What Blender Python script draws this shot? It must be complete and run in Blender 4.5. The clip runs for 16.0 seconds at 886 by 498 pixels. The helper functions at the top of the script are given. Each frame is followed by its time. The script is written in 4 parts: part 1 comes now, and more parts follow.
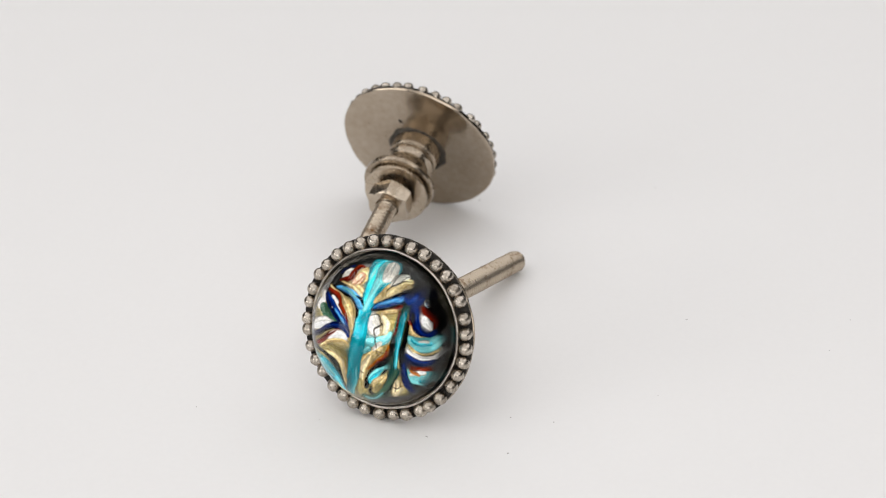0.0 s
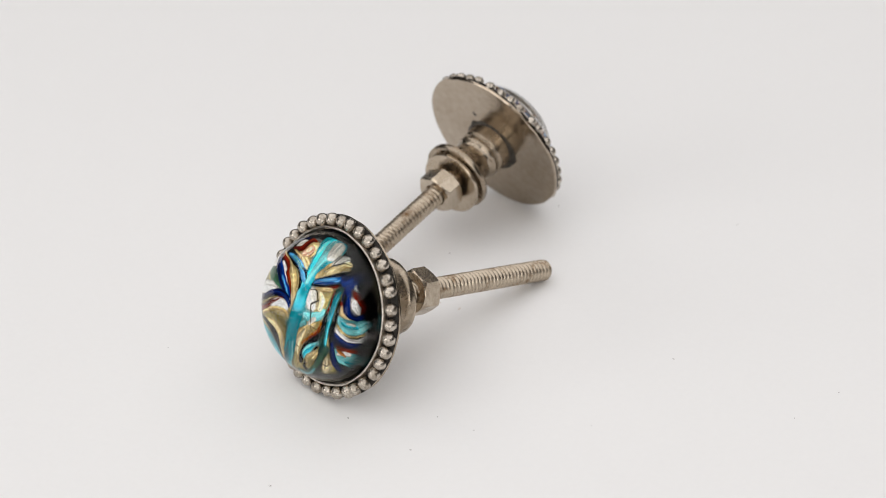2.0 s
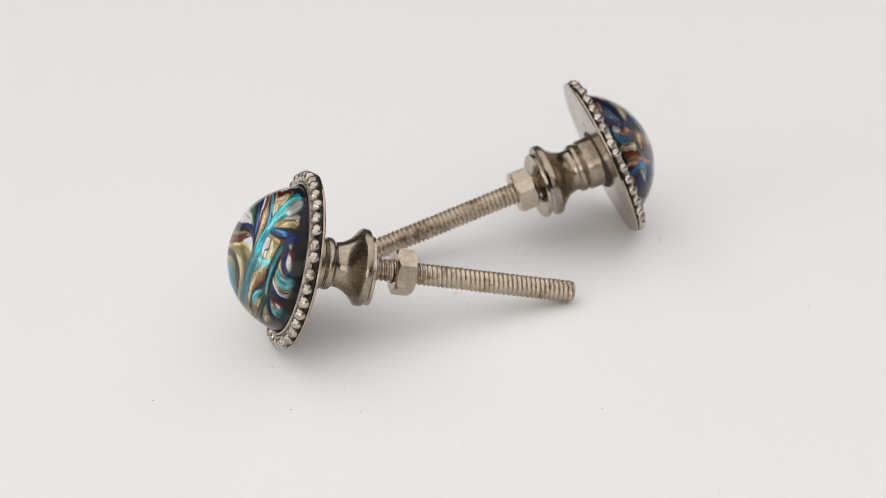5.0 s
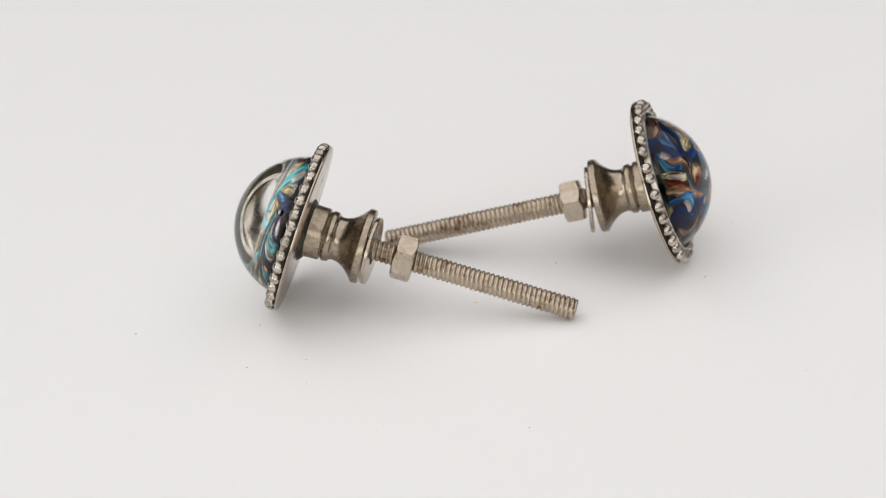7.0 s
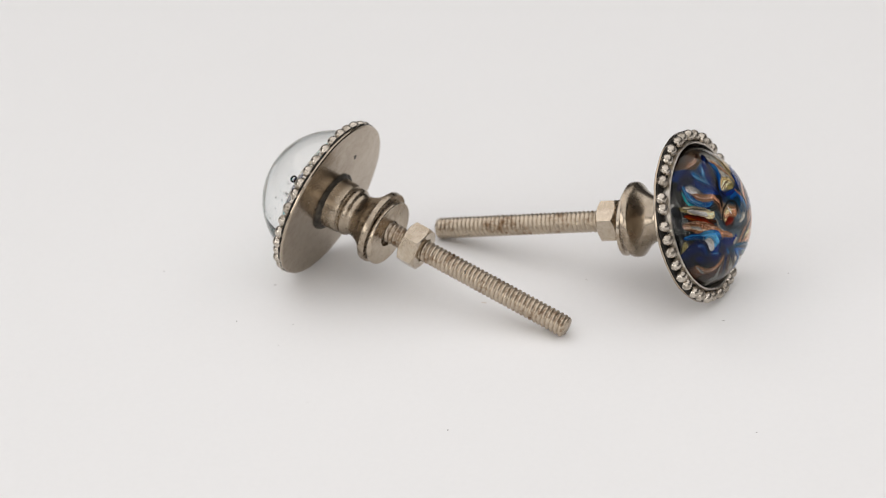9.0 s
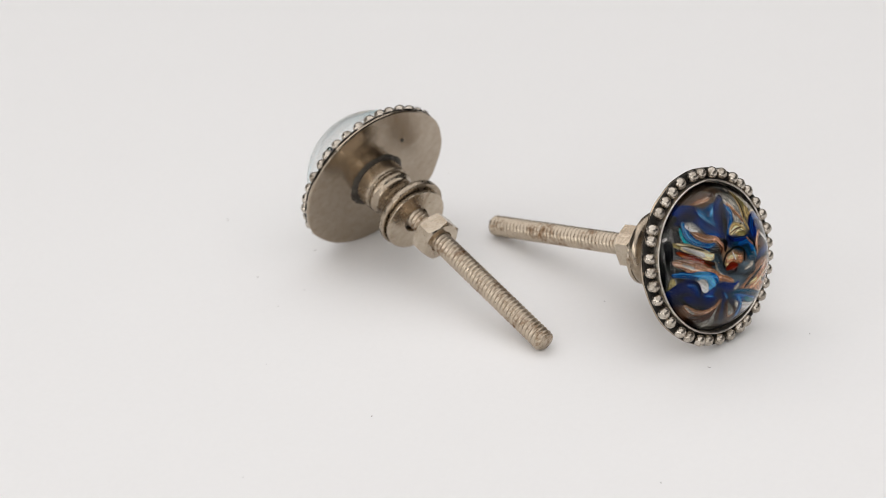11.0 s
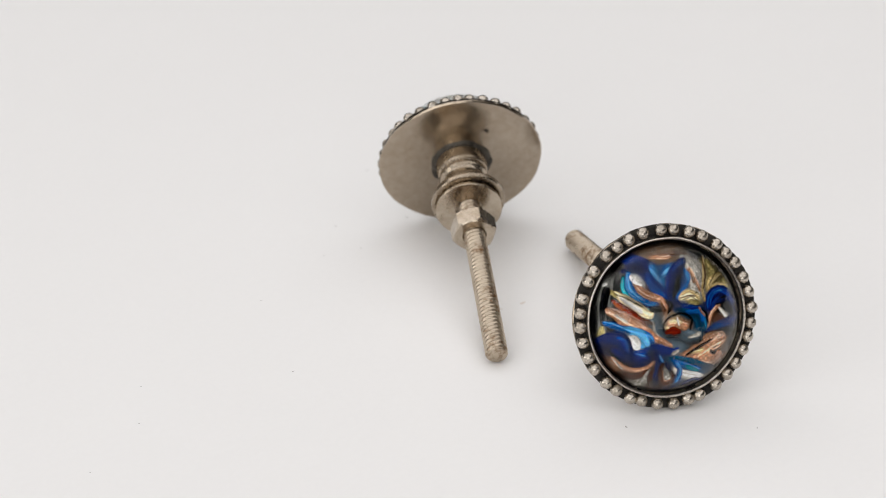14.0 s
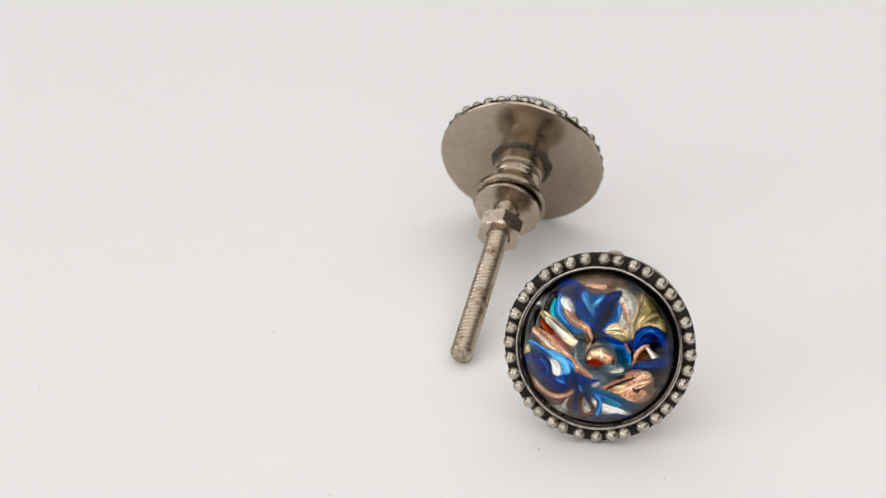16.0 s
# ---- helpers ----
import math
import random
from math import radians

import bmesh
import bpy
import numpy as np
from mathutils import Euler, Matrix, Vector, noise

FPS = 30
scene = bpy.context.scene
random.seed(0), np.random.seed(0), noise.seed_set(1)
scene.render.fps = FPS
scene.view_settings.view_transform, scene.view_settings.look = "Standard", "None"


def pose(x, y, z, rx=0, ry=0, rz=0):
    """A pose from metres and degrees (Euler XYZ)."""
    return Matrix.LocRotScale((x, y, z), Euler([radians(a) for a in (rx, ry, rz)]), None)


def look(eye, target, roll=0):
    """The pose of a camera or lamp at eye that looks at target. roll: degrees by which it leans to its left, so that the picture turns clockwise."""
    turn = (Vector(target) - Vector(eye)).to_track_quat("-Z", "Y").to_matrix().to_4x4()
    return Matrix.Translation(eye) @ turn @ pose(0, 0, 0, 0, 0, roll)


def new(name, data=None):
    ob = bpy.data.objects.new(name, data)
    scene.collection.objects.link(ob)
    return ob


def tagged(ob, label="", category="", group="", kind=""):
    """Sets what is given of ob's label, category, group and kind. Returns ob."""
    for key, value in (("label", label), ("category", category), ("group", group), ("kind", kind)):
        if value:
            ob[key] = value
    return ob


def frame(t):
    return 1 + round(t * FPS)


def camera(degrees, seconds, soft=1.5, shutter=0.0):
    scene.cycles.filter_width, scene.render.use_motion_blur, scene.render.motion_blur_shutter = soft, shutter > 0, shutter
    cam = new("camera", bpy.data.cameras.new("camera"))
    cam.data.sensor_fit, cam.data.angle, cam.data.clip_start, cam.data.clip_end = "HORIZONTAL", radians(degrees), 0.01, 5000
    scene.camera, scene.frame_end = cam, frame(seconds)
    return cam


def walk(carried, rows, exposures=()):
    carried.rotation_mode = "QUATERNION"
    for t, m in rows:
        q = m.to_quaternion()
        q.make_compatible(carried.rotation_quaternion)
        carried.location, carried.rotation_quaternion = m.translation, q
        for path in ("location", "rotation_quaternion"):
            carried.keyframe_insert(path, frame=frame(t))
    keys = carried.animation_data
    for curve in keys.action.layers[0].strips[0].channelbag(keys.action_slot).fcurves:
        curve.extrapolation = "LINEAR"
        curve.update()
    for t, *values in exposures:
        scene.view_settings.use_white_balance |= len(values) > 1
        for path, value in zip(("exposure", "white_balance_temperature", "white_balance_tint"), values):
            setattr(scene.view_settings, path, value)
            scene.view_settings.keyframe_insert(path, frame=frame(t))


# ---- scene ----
# ---- camera: stands still before a slowly turning board ----
cam = camera(23.877, 16.0, soft=0.5)
EYE = Vector((0.00000, -0.39586, 0.23992))
VIEW = look(EYE, EYE + 0.45 * Vector((-0.01696, 0.87092, -0.49113)), -1.4459)
PATH = [(0.0, VIEW), (16.0, VIEW)]
walk(cam, PATH)
cam.data.dof.use_dof = True
cam.data.dof.focus_distance = 0.438
cam.data.dof.aperture_fstop = 18.0

TURN = -10.4501          # degrees a second, about the board's upright axis at the origin
MM = 0.001

# ---- world, added overhead light and corner windows ----
world = bpy.data.worlds.new("sky")
scene.world = world
world.use_nodes = True
sky = world.node_tree.nodes.new("ShaderNodeTexSky")
sky.sky_type, sky.sun_disc = "NISHITA", False
sky.sun_elevation, sky.sun_rotation = radians(40), radians(-60)
world.node_tree.nodes["Background"].inputs["Strength"].default_value = 0.05
world.node_tree.links.new(sky.outputs[0], world.node_tree.nodes["Background"].inputs["Color"])

scene.view_settings.exposure = 0.0

ROOM = (-1.75, 1.75, -1.95, 1.85, 1.35)       # west, east, south, north, ceiling height
BOARD = 12 * MM                           # thickness of the turning board


def area_lamp(name, m, sx, sy, watts, colour):
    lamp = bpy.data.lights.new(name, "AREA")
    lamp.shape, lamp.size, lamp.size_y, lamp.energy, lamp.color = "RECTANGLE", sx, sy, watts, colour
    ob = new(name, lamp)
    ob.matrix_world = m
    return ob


area_lamp("south_window_daylight", look((-0.35, -1.96, 0.675), (-0.35, 0, 0.675)), 1.88, 0.93, 11, (1.0, 0.956, 0.902))
area_lamp("west_window_daylight", look((-1.76, -1.1, 0.675), (0, -1.1, 0.675)), 1.58, 0.93, 11, (1.0, 0.956, 0.902))
# broad overhead source added for soft even light, its opening is unseen
area_lamp("added_overhead_light", look((0, -0.05, 1.37), (0, -0.049, 0)), 3.3, 3.5, 40.6, (1.0, 0.956, 0.902))


# ---- materials ----
def principled(name):
    m = bpy.data.materials.new(name)
    m.use_nodes = True
    nt = m.node_tree
    return m, nt, nt.nodes["Principled BSDF"]


def node(nt, kind, **inputs):
    n = nt.nodes.new(kind)
    for key, value in inputs.items():
        n.inputs[key.replace("_", " ")].default_value = value
    return n


def surface(name, light, dark, rough=0.5, metal=0.0, coarse=120.0, fine=1500.0, bump=0.1, spread=(0.35, 0.7),
            rough_spread=0.12, vary=0.0, spec=0.5, dent=0.0):
    """Two colours mixed by noise at two scales, with uneven gloss and fine relief."""
    m, nt, bsdf = principled(name)
    tc = node(nt, "ShaderNodeTexCoord")
    big = node(nt, "ShaderNodeTexNoise", Scale=coarse, Detail=5.0, Roughness=0.6)
    small = node(nt, "ShaderNodeTexNoise", Scale=fine, Detail=4.0, Roughness=0.65)
    for n in (big, small):
        nt.links.new(tc.outputs["Object"], n.inputs["Vector"])
    add = node(nt, "ShaderNodeMath")
    add.operation = "MULTIPLY_ADD"
    add.inputs[1].default_value = 0.4
    nt.links.new(small.outputs["Fac"], add.inputs[0])
    half = node(nt, "ShaderNodeMath")
    half.operation = "MULTIPLY"
    half.inputs[1].default_value = 0.6
    nt.links.new(big.outputs["Fac"], half.inputs[0])
    nt.links.new(half.outputs[0], add.inputs[2])
    source = add.outputs[0]
    if vary:
        info = node(nt, "ShaderNodeObjectInfo")
        shift = node(nt, "ShaderNodeMath")
        shift.operation = "MULTIPLY_ADD"
        shift.inputs[1].default_value = vary
        nt.links.new(info.outputs["Random"], shift.inputs[0])
        nt.links.new(source, shift.inputs[2])
        source = shift.outputs[0]
    ramp = node(nt, "ShaderNodeValToRGB")
    ramp.color_ramp.elements[0].position, ramp.color_ramp.elements[1].position = spread
    ramp.color_ramp.elements[0].color, ramp.color_ramp.elements[1].color = (*dark, 1), (*light, 1)
    nt.links.new(source, ramp.inputs["Fac"])
    nt.links.new(ramp.outputs["Color"], bsdf.inputs["Base Color"])
    gloss = node(nt, "ShaderNodeMapRange")
    gloss.inputs["From Min"].default_value, gloss.inputs["From Max"].default_value = 0.3, 0.7
    gloss.inputs["To Min"].default_value, gloss.inputs["To Max"].default_value = rough + rough_spread, max(rough - rough_spread, 0.03)
    nt.links.new(source, gloss.inputs["Value"])
    nt.links.new(gloss.outputs[0], bsdf.inputs["Roughness"])
    bsdf.inputs["Metallic"].default_value = metal
    bsdf.inputs["Specular IOR Level"].default_value = spec
    if bump:
        b = node(nt, "ShaderNodeBump", Strength=bump, Distance=0.00008)
        nt.links.new(small.outputs["Fac"], b.inputs["Height"])
        nt.links.new(b.outputs[0], bsdf.inputs["Normal"])
        if dent:
            wave = node(nt, "ShaderNodeBump", Strength=dent, Distance=0.0006)
            nt.links.new(big.outputs["Fac"], wave.inputs["Height"])
            nt.links.new(wave.outputs[0], b.inputs["Normal"])
    return m


def glass(name):
    m, nt, bsdf = principled(name)
    bsdf.inputs["Base Color"].default_value = (0.985, 0.995, 0.99, 1)
    bsdf.inputs["Roughness"].default_value = 0.0
    bsdf.inputs["IOR"].default_value = 1.5
    bsdf.inputs["Transmission Weight"].default_value = 1.0
    bsdf.inputs["Specular Tint"].default_value = (0.55, 0.55, 0.55, 1)
    return m


PAPER = surface("white_matt_laminate", (0.885, 0.88, 0.875), (0.86, 0.855, 0.85), 0.55, 0, 9, 700, 0.05, spec=0.25)
WALL = surface("wall_paint", (0.050, 0.048, 0.045), (0.040, 0.038, 0.036), 0.8, 0, 2, 90, 0.1)
CEIL = surface("ceiling_paint", (0.60, 0.59, 0.57), (0.55, 0.54, 0.52), 0.85, 0, 2, 90, 0.1)
NUT = surface("bright_nickel", (0.62, 0.545, 0.45), (0.40, 0.325, 0.24), 0.24, 1, 130, 900, 0.08)
NICKEL = surface("worn_nickel", (0.49, 0.42, 0.335), (0.26, 0.205, 0.145), 0.27, 1, 130, 900, 0.07)
PLATE = surface("satin_nickel_plate", (0.50, 0.43, 0.35), (0.33, 0.265, 0.195), 0.20, 1, 60, 600, 0.04, (0.30, 0.72), dent=0.25)
STEEL = surface("plated_screw_steel", (0.52, 0.44, 0.345), (0.19, 0.11, 0.055), 0.34, 1, 150, 900, 0.08, (0.375, 0.485))
BEAD = surface("antique_silver", (0.58, 0.525, 0.455), (0.19, 0.155, 0.115), 0.30, 1, 420, 1800, 0.3, (0.38, 0.58), vary=0.06)
PATINA = surface("black_patina", (0.042, 0.037, 0.031), (0.010, 0.009, 0.008), 0.6, 0.2, 500, 2500, 0.8, spec=0.2)
RING = surface("rubbed_silver_rim", (0.68, 0.63, 0.56), (0.34, 0.30, 0.26), 0.33, 1, 700, 3000, 0.6, (0.36, 0.56))
SOLDER = surface("dull_solder", (0.12, 0.105, 0.085), (0.03, 0.026, 0.022), 0.5, 0.8, 500, 2400, 0.9)
SPECK = surface("grey_lint", (0.42, 0.40, 0.38), (0.26, 0.245, 0.23), 0.9, 0, 800, 3000, 0.1)
SMUDGE = surface("beige_smudge", (0.80, 0.76, 0.72), (0.74, 0.69, 0.64), 0.8, 0, 700, 3000, 0.1)
GLASS = glass("clear_glass")
BACKING = surface("dark_foil_backing", (0.022, 0.022, 0.024), (0.006, 0.006, 0.007), 0.4, 0.0, 200, 1800, 0.3, spec=0.0)


def marbled():
    """Fused coloured glass and foil: the combed colours with fine grain added."""
    m, nt, bsdf = principled("marbled_glass")
    at = node(nt, "ShaderNodeAttribute")
    at.attribute_name = "marble"
    tc = node(nt, "ShaderNodeTexCoord")
    grain = node(nt, "ShaderNodeTexNoise", Scale=2600.0, Detail=3.0, Roughness=0.7)
    nt.links.new(tc.outputs["Object"], grain.inputs["Vector"])
    span = node(nt, "ShaderNodeMapRange")
    for key, value in (("From Min", 0.3), ("From Max", 0.7), ("To Min", 0.72), ("To Max", 1.18)):
        span.inputs[key].default_value = value
    nt.links.new(grain.outputs["Fac"], span.inputs["Value"])
    mul = node(nt, "ShaderNodeVectorMath")
    mul.operation = "SCALE"
    nt.links.new(at.outputs["Color"], mul.inputs[0])
    nt.links.new(span.outputs[0], mul.inputs["Scale"])
    nt.links.new(mul.outputs[0], bsdf.inputs["Base Color"])
    bsdf.inputs["Roughness"].default_value = 0.36
    bsdf.inputs["Metallic"].default_value = 0.8
    bsdf.inputs["Specular IOR Level"].default_value = 0.0
    b = node(nt, "ShaderNodeBump", Strength=0.35, Distance=0.00008)
    nt.links.new(grain.outputs["Fac"], b.inputs["Height"])
    nt.links.new(b.outputs[0], bsdf.inputs["Normal"])
    # the seam between clear glass and the thinner resin below it turns to a mirror at a grazing look
    seam = node(nt, "ShaderNodeBsdfGlossy", Roughness=0.12)
    seam.inputs["Color"].default_value = (0.80, 0.76, 0.70, 1)
    bend = node(nt, "ShaderNodeFresnel", IOR=0.995)
    mix = node(nt, "ShaderNodeMixShader")
    nt.links.new(bend.outputs[0], mix.inputs[0])
    nt.links.new(bsdf.outputs[0], mix.inputs[1])
    nt.links.new(seam.outputs[0], mix.inputs[2])
    nt.links.new(mix.outputs[0], nt.nodes["Material Output"].inputs["Surface"])
    return m


MARBLE = marbled()

# colour, colour of its thin edge, how much it is foil
INK = {
    "black": ((0.004, 0.005, 0.008), (0.004, 0.005, 0.010), 0.0),
    "crack": ((0.010, 0.009, 0.008), (0.05, 0.04, 0.03), 0.0),
    "navy": ((0.006, 0.022, 0.12), (0.002, 0.005, 0.022), 0.0),
    "royal": ((0.007, 0.055, 0.27), (0.003, 0.012, 0.10), 0.0),
    "azure": ((0.010, 0.18, 0.46), (0.005, 0.04, 0.20), 0.0),
    "sky": ((0.20, 0.54, 0.82), (0.02, 0.14, 0.42), 0.0),
    "aqua": ((0.30, 0.67, 0.69), (0.04, 0.20, 0.22), 0.15),
    "turquoise": ((0.07, 0.66, 0.78), (0.02, 0.28, 0.36), 0.1),
    "teal": ((0.025, 0.36, 0.42), (0.008, 0.09, 0.12), 0.1),
    "bluegreen": ((0.010, 0.11, 0.19), (0.005, 0.03, 0.07), 0.0),
    "green": ((0.12, 0.23, 0.16), (0.04, 0.09, 0.06), 0.3),
    "olive": ((0.44, 0.38, 0.19), (0.16, 0.13, 0.055), 0.6),
    "gold": ((0.71, 0.585, 0.335), (0.24, 0.13, 0.025), 0.5),
    "amber": ((0.58, 0.24, 0.03), (0.24, 0.07, 0.01), 0.0),
    "cream": ((0.84, 0.75, 0.54), (0.40, 0.25, 0.08), 0.2),
    "pearl": ((0.90, 0.88, 0.83), (0.40, 0.33, 0.24), 0.1),
    "white": ((0.92, 0.91, 0.89), (0.45, 0.40, 0.36), 0.0),
    "rust": ((0.25, 0.030, 0.012), (0.09, 0.010, 0.005), 0.0),
    "brown": ((0.13, 0.052, 0.022), (0.03, 0.012, 0.006), 0.2),
    "copper": ((0.60, 0.36, 0.235), (0.24, 0.11, 0.06), 1.0),
    "bottle": ((0.018, 0.12, 0.105), (0.006, 0.04, 0.04), 0.1),
    "umber": ((0.27, 0.19, 0.135), (0.10, 0.065, 0.04), 0.8),
    "bluegrey": ((0.13, 0.17, 0.20), (0.06, 0.08, 0.10), 0.4),
    "silver": ((0.50, 0.48, 0.44), (0.24, 0.22, 0.19), 1.0),
    "smoke": ((0.055, 0.058, 0.058), (0.012, 0.012, 0.014), 0.6),
}


# ---- mesh helpers ----
def finish(bm, smooth=True, sharp=None):
    bmesh.ops.recalc_face_normals(bm, faces=bm.faces)
    for f in bm.faces:
        f.smooth = smooth
    if sharp:
        for e in bm.edges:
            if len(e.link_faces) == 2 and e.calc_face_angle(0) > radians(sharp):
                e.smooth = False
    return bm


def mesh_of(name, bm, material):
    me = bpy.data.meshes.new(name)
    bm.to_mesh(me)
    bm.free()
    me.materials.append(material)
    return me


def part(name, bm, material, parent=None, label="", m=None):
    ob = new(name, bm if isinstance(bm, bpy.types.Mesh) else mesh_of(name, bm, material))
    if parent:
        ob.parent = parent
    if m is not None:
        ob.matrix_basis = m
    if label:
        tagged(ob, label)
    return ob


def lathe(profile, steps=96, radius_noise=0.0, seed=0.0, closed=False):
    """A turned solid from (radius, z) pairs in millimetres; a radius of 0 closes an end."""
    bm = bmesh.new()
    rings = []
    for r, z in profile:
        if r == 0:
            rings.append([bm.verts.new((0, 0, z * MM))])
            continue
        ring = []
        for i in range(steps):
            a = 2 * math.pi * i / steps
            k = r * MM
            if radius_noise:
                k += radius_noise * MM * noise.noise((3.2 * math.cos(a) + seed, 3.2 * math.sin(a), seed)) * min(1, r / 10)
                k += 0.4 * radius_noise * MM * noise.noise((14 * math.cos(a) + seed, 14 * math.sin(a), seed)) * min(1, r / 10)
            ring.append(bm.verts.new((k * math.cos(a), k * math.sin(a), z * MM)))
        rings.append(ring)
    pairs = list(zip(rings, rings[1:])) + ([(rings[-1], rings[0])] if closed else [])
    for a, b in pairs:
        for i in range(steps):
            j = (i + 1) % steps
            if len(a) == 1 and len(b) == 1:
                continue
            if len(a) == 1:
                bm.faces.new((a[0], b[i], b[j]))
            elif len(b) == 1:
                bm.faces.new((a[i], a[j], b[0]))
            else:
                bm.faces.new((a[i], a[j], b[j], b[i]))
    return finish(bm, True, 32)


def box(x0, x1, y0, y1, z0, z1):
    bm = bmesh.new()
    bmesh.ops.create_cube(bm, size=1)
    for v in bm.verts:
        v.co = Vector((x0 + (v.co.x + 0.5) * (x1 - x0), y0 + (v.co.y + 0.5) * (y1 - y0), z0 + (v.co.z + 0.5) * (z1 - z0)))
    return finish(bm, False)


# ---- the room that closes the place ----
def structure(name, bm, material, label):
    return tagged(part(name, bm, material), label, name.split("_")[0], kind="structure")


W, E, S, N, H = ROOM
structure("floor", box(W, E, S, N, -BOARD - 0.05, -BOARD), PAPER, "plain white matt studio surface under the turning board")
T = 0.08
wall_west = structure("wall_west", box(W - T, W, S, N, -BOARD - 0.05, 0.20), WALL, "plain dark painted wall below a wide window")
part("window_head", box(W - T, W, S, N, 1.15, H), WALL, wall_west)
part("window_jamb", box(W - T, W, S, -1.9, 0.20, 1.15), WALL, wall_west)
part("window_jamb", box(W - T, W, -0.3, N, 0.20, 1.15), WALL, wall_west)
structure("wall_east", box(E, E + T, S, N, -BOARD - 0.05, H), WALL, "plain dark painted wall of the studio")
wall_south = structure("wall_south", box(W - T, E + T, S - T, S, -BOARD - 0.05, 0.20), WALL, "plain dark painted wall below a wide window")
part("window_head", box(W - T, E + T, S - T, S, 1.15, H), WALL, wall_south)
part("window_jamb", box(W - T, -1.3, S - T, S, 0.20, 1.15), WALL, wall_south)
part("window_jamb", box(0.6, E + T, S - T, S, 0.20, 1.15), WALL, wall_south)
structure("wall_north", box(W - T, E + T, N, N + T, -BOARD - 0.05, H), WALL, "plain dark painted wall of the studio")
# unseen ceiling, added as a frame round the overhead light
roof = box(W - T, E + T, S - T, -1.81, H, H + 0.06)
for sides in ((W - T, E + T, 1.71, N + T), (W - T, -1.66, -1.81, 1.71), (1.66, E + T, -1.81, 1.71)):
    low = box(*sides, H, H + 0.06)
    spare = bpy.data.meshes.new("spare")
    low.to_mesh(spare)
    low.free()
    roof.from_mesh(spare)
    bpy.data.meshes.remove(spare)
structure("ceiling", roof, CEIL, "plain white painted unseen ceiling, added round the overhead light")


# ---- the turning board with its dust ----
def turntable():
    top = tagged(new("turntable"), "round white matt turntable board with a few dust specks", "turntable")
    bm = lathe([(0, -12), (299, -12), (300, -11), (300, -1.0), (299, 0), (0, 0)], 160)
    part("board", bm, PAPER, top)
    return top


def blob(name, parent, material, x, y, length, width, height, turn, seed, steps=10):
    """A small uneven flake lying on the board (millimetres)."""
    bm = bmesh.new()
    rim = []
    for i in range(steps):
        a = 2 * math.pi * i / steps
        k = 1 + 0.55 * noise.noise((1.7 * math.cos(a) + seed, 1.7 * math.sin(a), seed * 1.3))
        px, py = length * 0.5 * k * math.cos(a), width * 0.5 * k * math.sin(a)
        py += 0.18 * length * math.cos(a) ** 2 * math.sin(seed)
        rim.append(bm.verts.new((px * MM, py * MM, 0.004 * MM)))
    mid = bm.verts.new((0, 0, height * MM))
    low = bm.verts.new((0, 0, 0.001 * MM))
    for i in range(steps):
        bm.faces.new((rim[i], rim[(i + 1) % steps], mid))
        bm.faces.new((rim[(i + 1) % steps], rim[i], low))
    return part(name, finish(bm, False), material, parent, "", pose(x * MM, y * MM, 0, 0, 0, turn))


# ---- the knobs ----
def threaded_rod(length, start, radius=2.46, pitch=1.08, depth=0.42, steps=28, rows=7):
    """The screw, from start to length behind the plate; its thread is a true helix."""
    bm = bmesh.new()
    n = int((length - start) / pitch * rows)
    rings = []
    for j in range(n + 1):
        z = start + (length - start) * j / n
        ring = []
        for i in range(steps):
            a = 2 * math.pi * i / steps
            w = ((z / pitch + i / steps) % 1.0)
            tooth = max(0.0, (abs(w - 0.5) - 0.09) / 0.41)
            r = radius - depth * tooth ** 1.25
            r += 0.03 * noise.noise((z * 1.3, math.cos(a) * 1.5, math.sin(a) * 1.5))
            end = length - z
            if end < 0.7:
                r = min(r, radius - 0.55 + 0.55 * math.sqrt(end / 0.7))
            ring.append(bm.verts.new((r * MM * math.cos(a), r * MM * math.sin(a), -z * MM)))
        rings.append(ring)
    for p, q in zip(rings, rings[1:]):
        for i in range(steps):
            k = (i + 1) % steps
            bm.faces.new((p[i], p[k], q[k], q[i]))
    bm.faces.new(rings[0])
    tip = bm.verts.new((0, 0, -(length + 0.08) * MM))
    for i in range(steps):
        bm.faces.new((rings[-1][i], rings[-1][(i + 1) % steps], tip))
    return finish(bm, True, 70)


def hex_nut(flats=9.0, height=4.5, bore=2.3, steps=72):
    """A hexagon nut with cone-cut corners and a countersunk bore, z from 0 down to -height."""
    bm = bmesh.new()
    ap = flats / 2

    def hexr(a):
        return ap / math.cos((a + math.pi / 6) % (math.pi / 3) - math.pi / 6)

    rings = []
    for kind in range(8):
        ring = []
        for i in range(steps):
            a = 2 * math.pi * i / steps
            h = hexr(a)
            cut = (h - ap) * 0.62 + 0.14
            r, z = {0: (bore, -0.7), 1: (bore + 0.45, 0), 2: (ap - 0.12, 0), 3: (h, -cut), 4: (h, -height + cut),
                    5: (ap - 0.12, -height), 6: (bore + 0.45, -height), 7: (bore, -height + 0.7)}[kind]
            ring.append(bm.verts.new((r * MM * math.cos(a), r * MM * math.sin(a), z * MM)))
        rings.append(ring)
    for p, q in zip(rings, rings[1:] + rings[:1]):
        for i in range(steps):
            k = (i + 1) % steps
            bm.faces.new((p[i], p[k], q[k], q[i]))
    return finish(bm, True, 24)


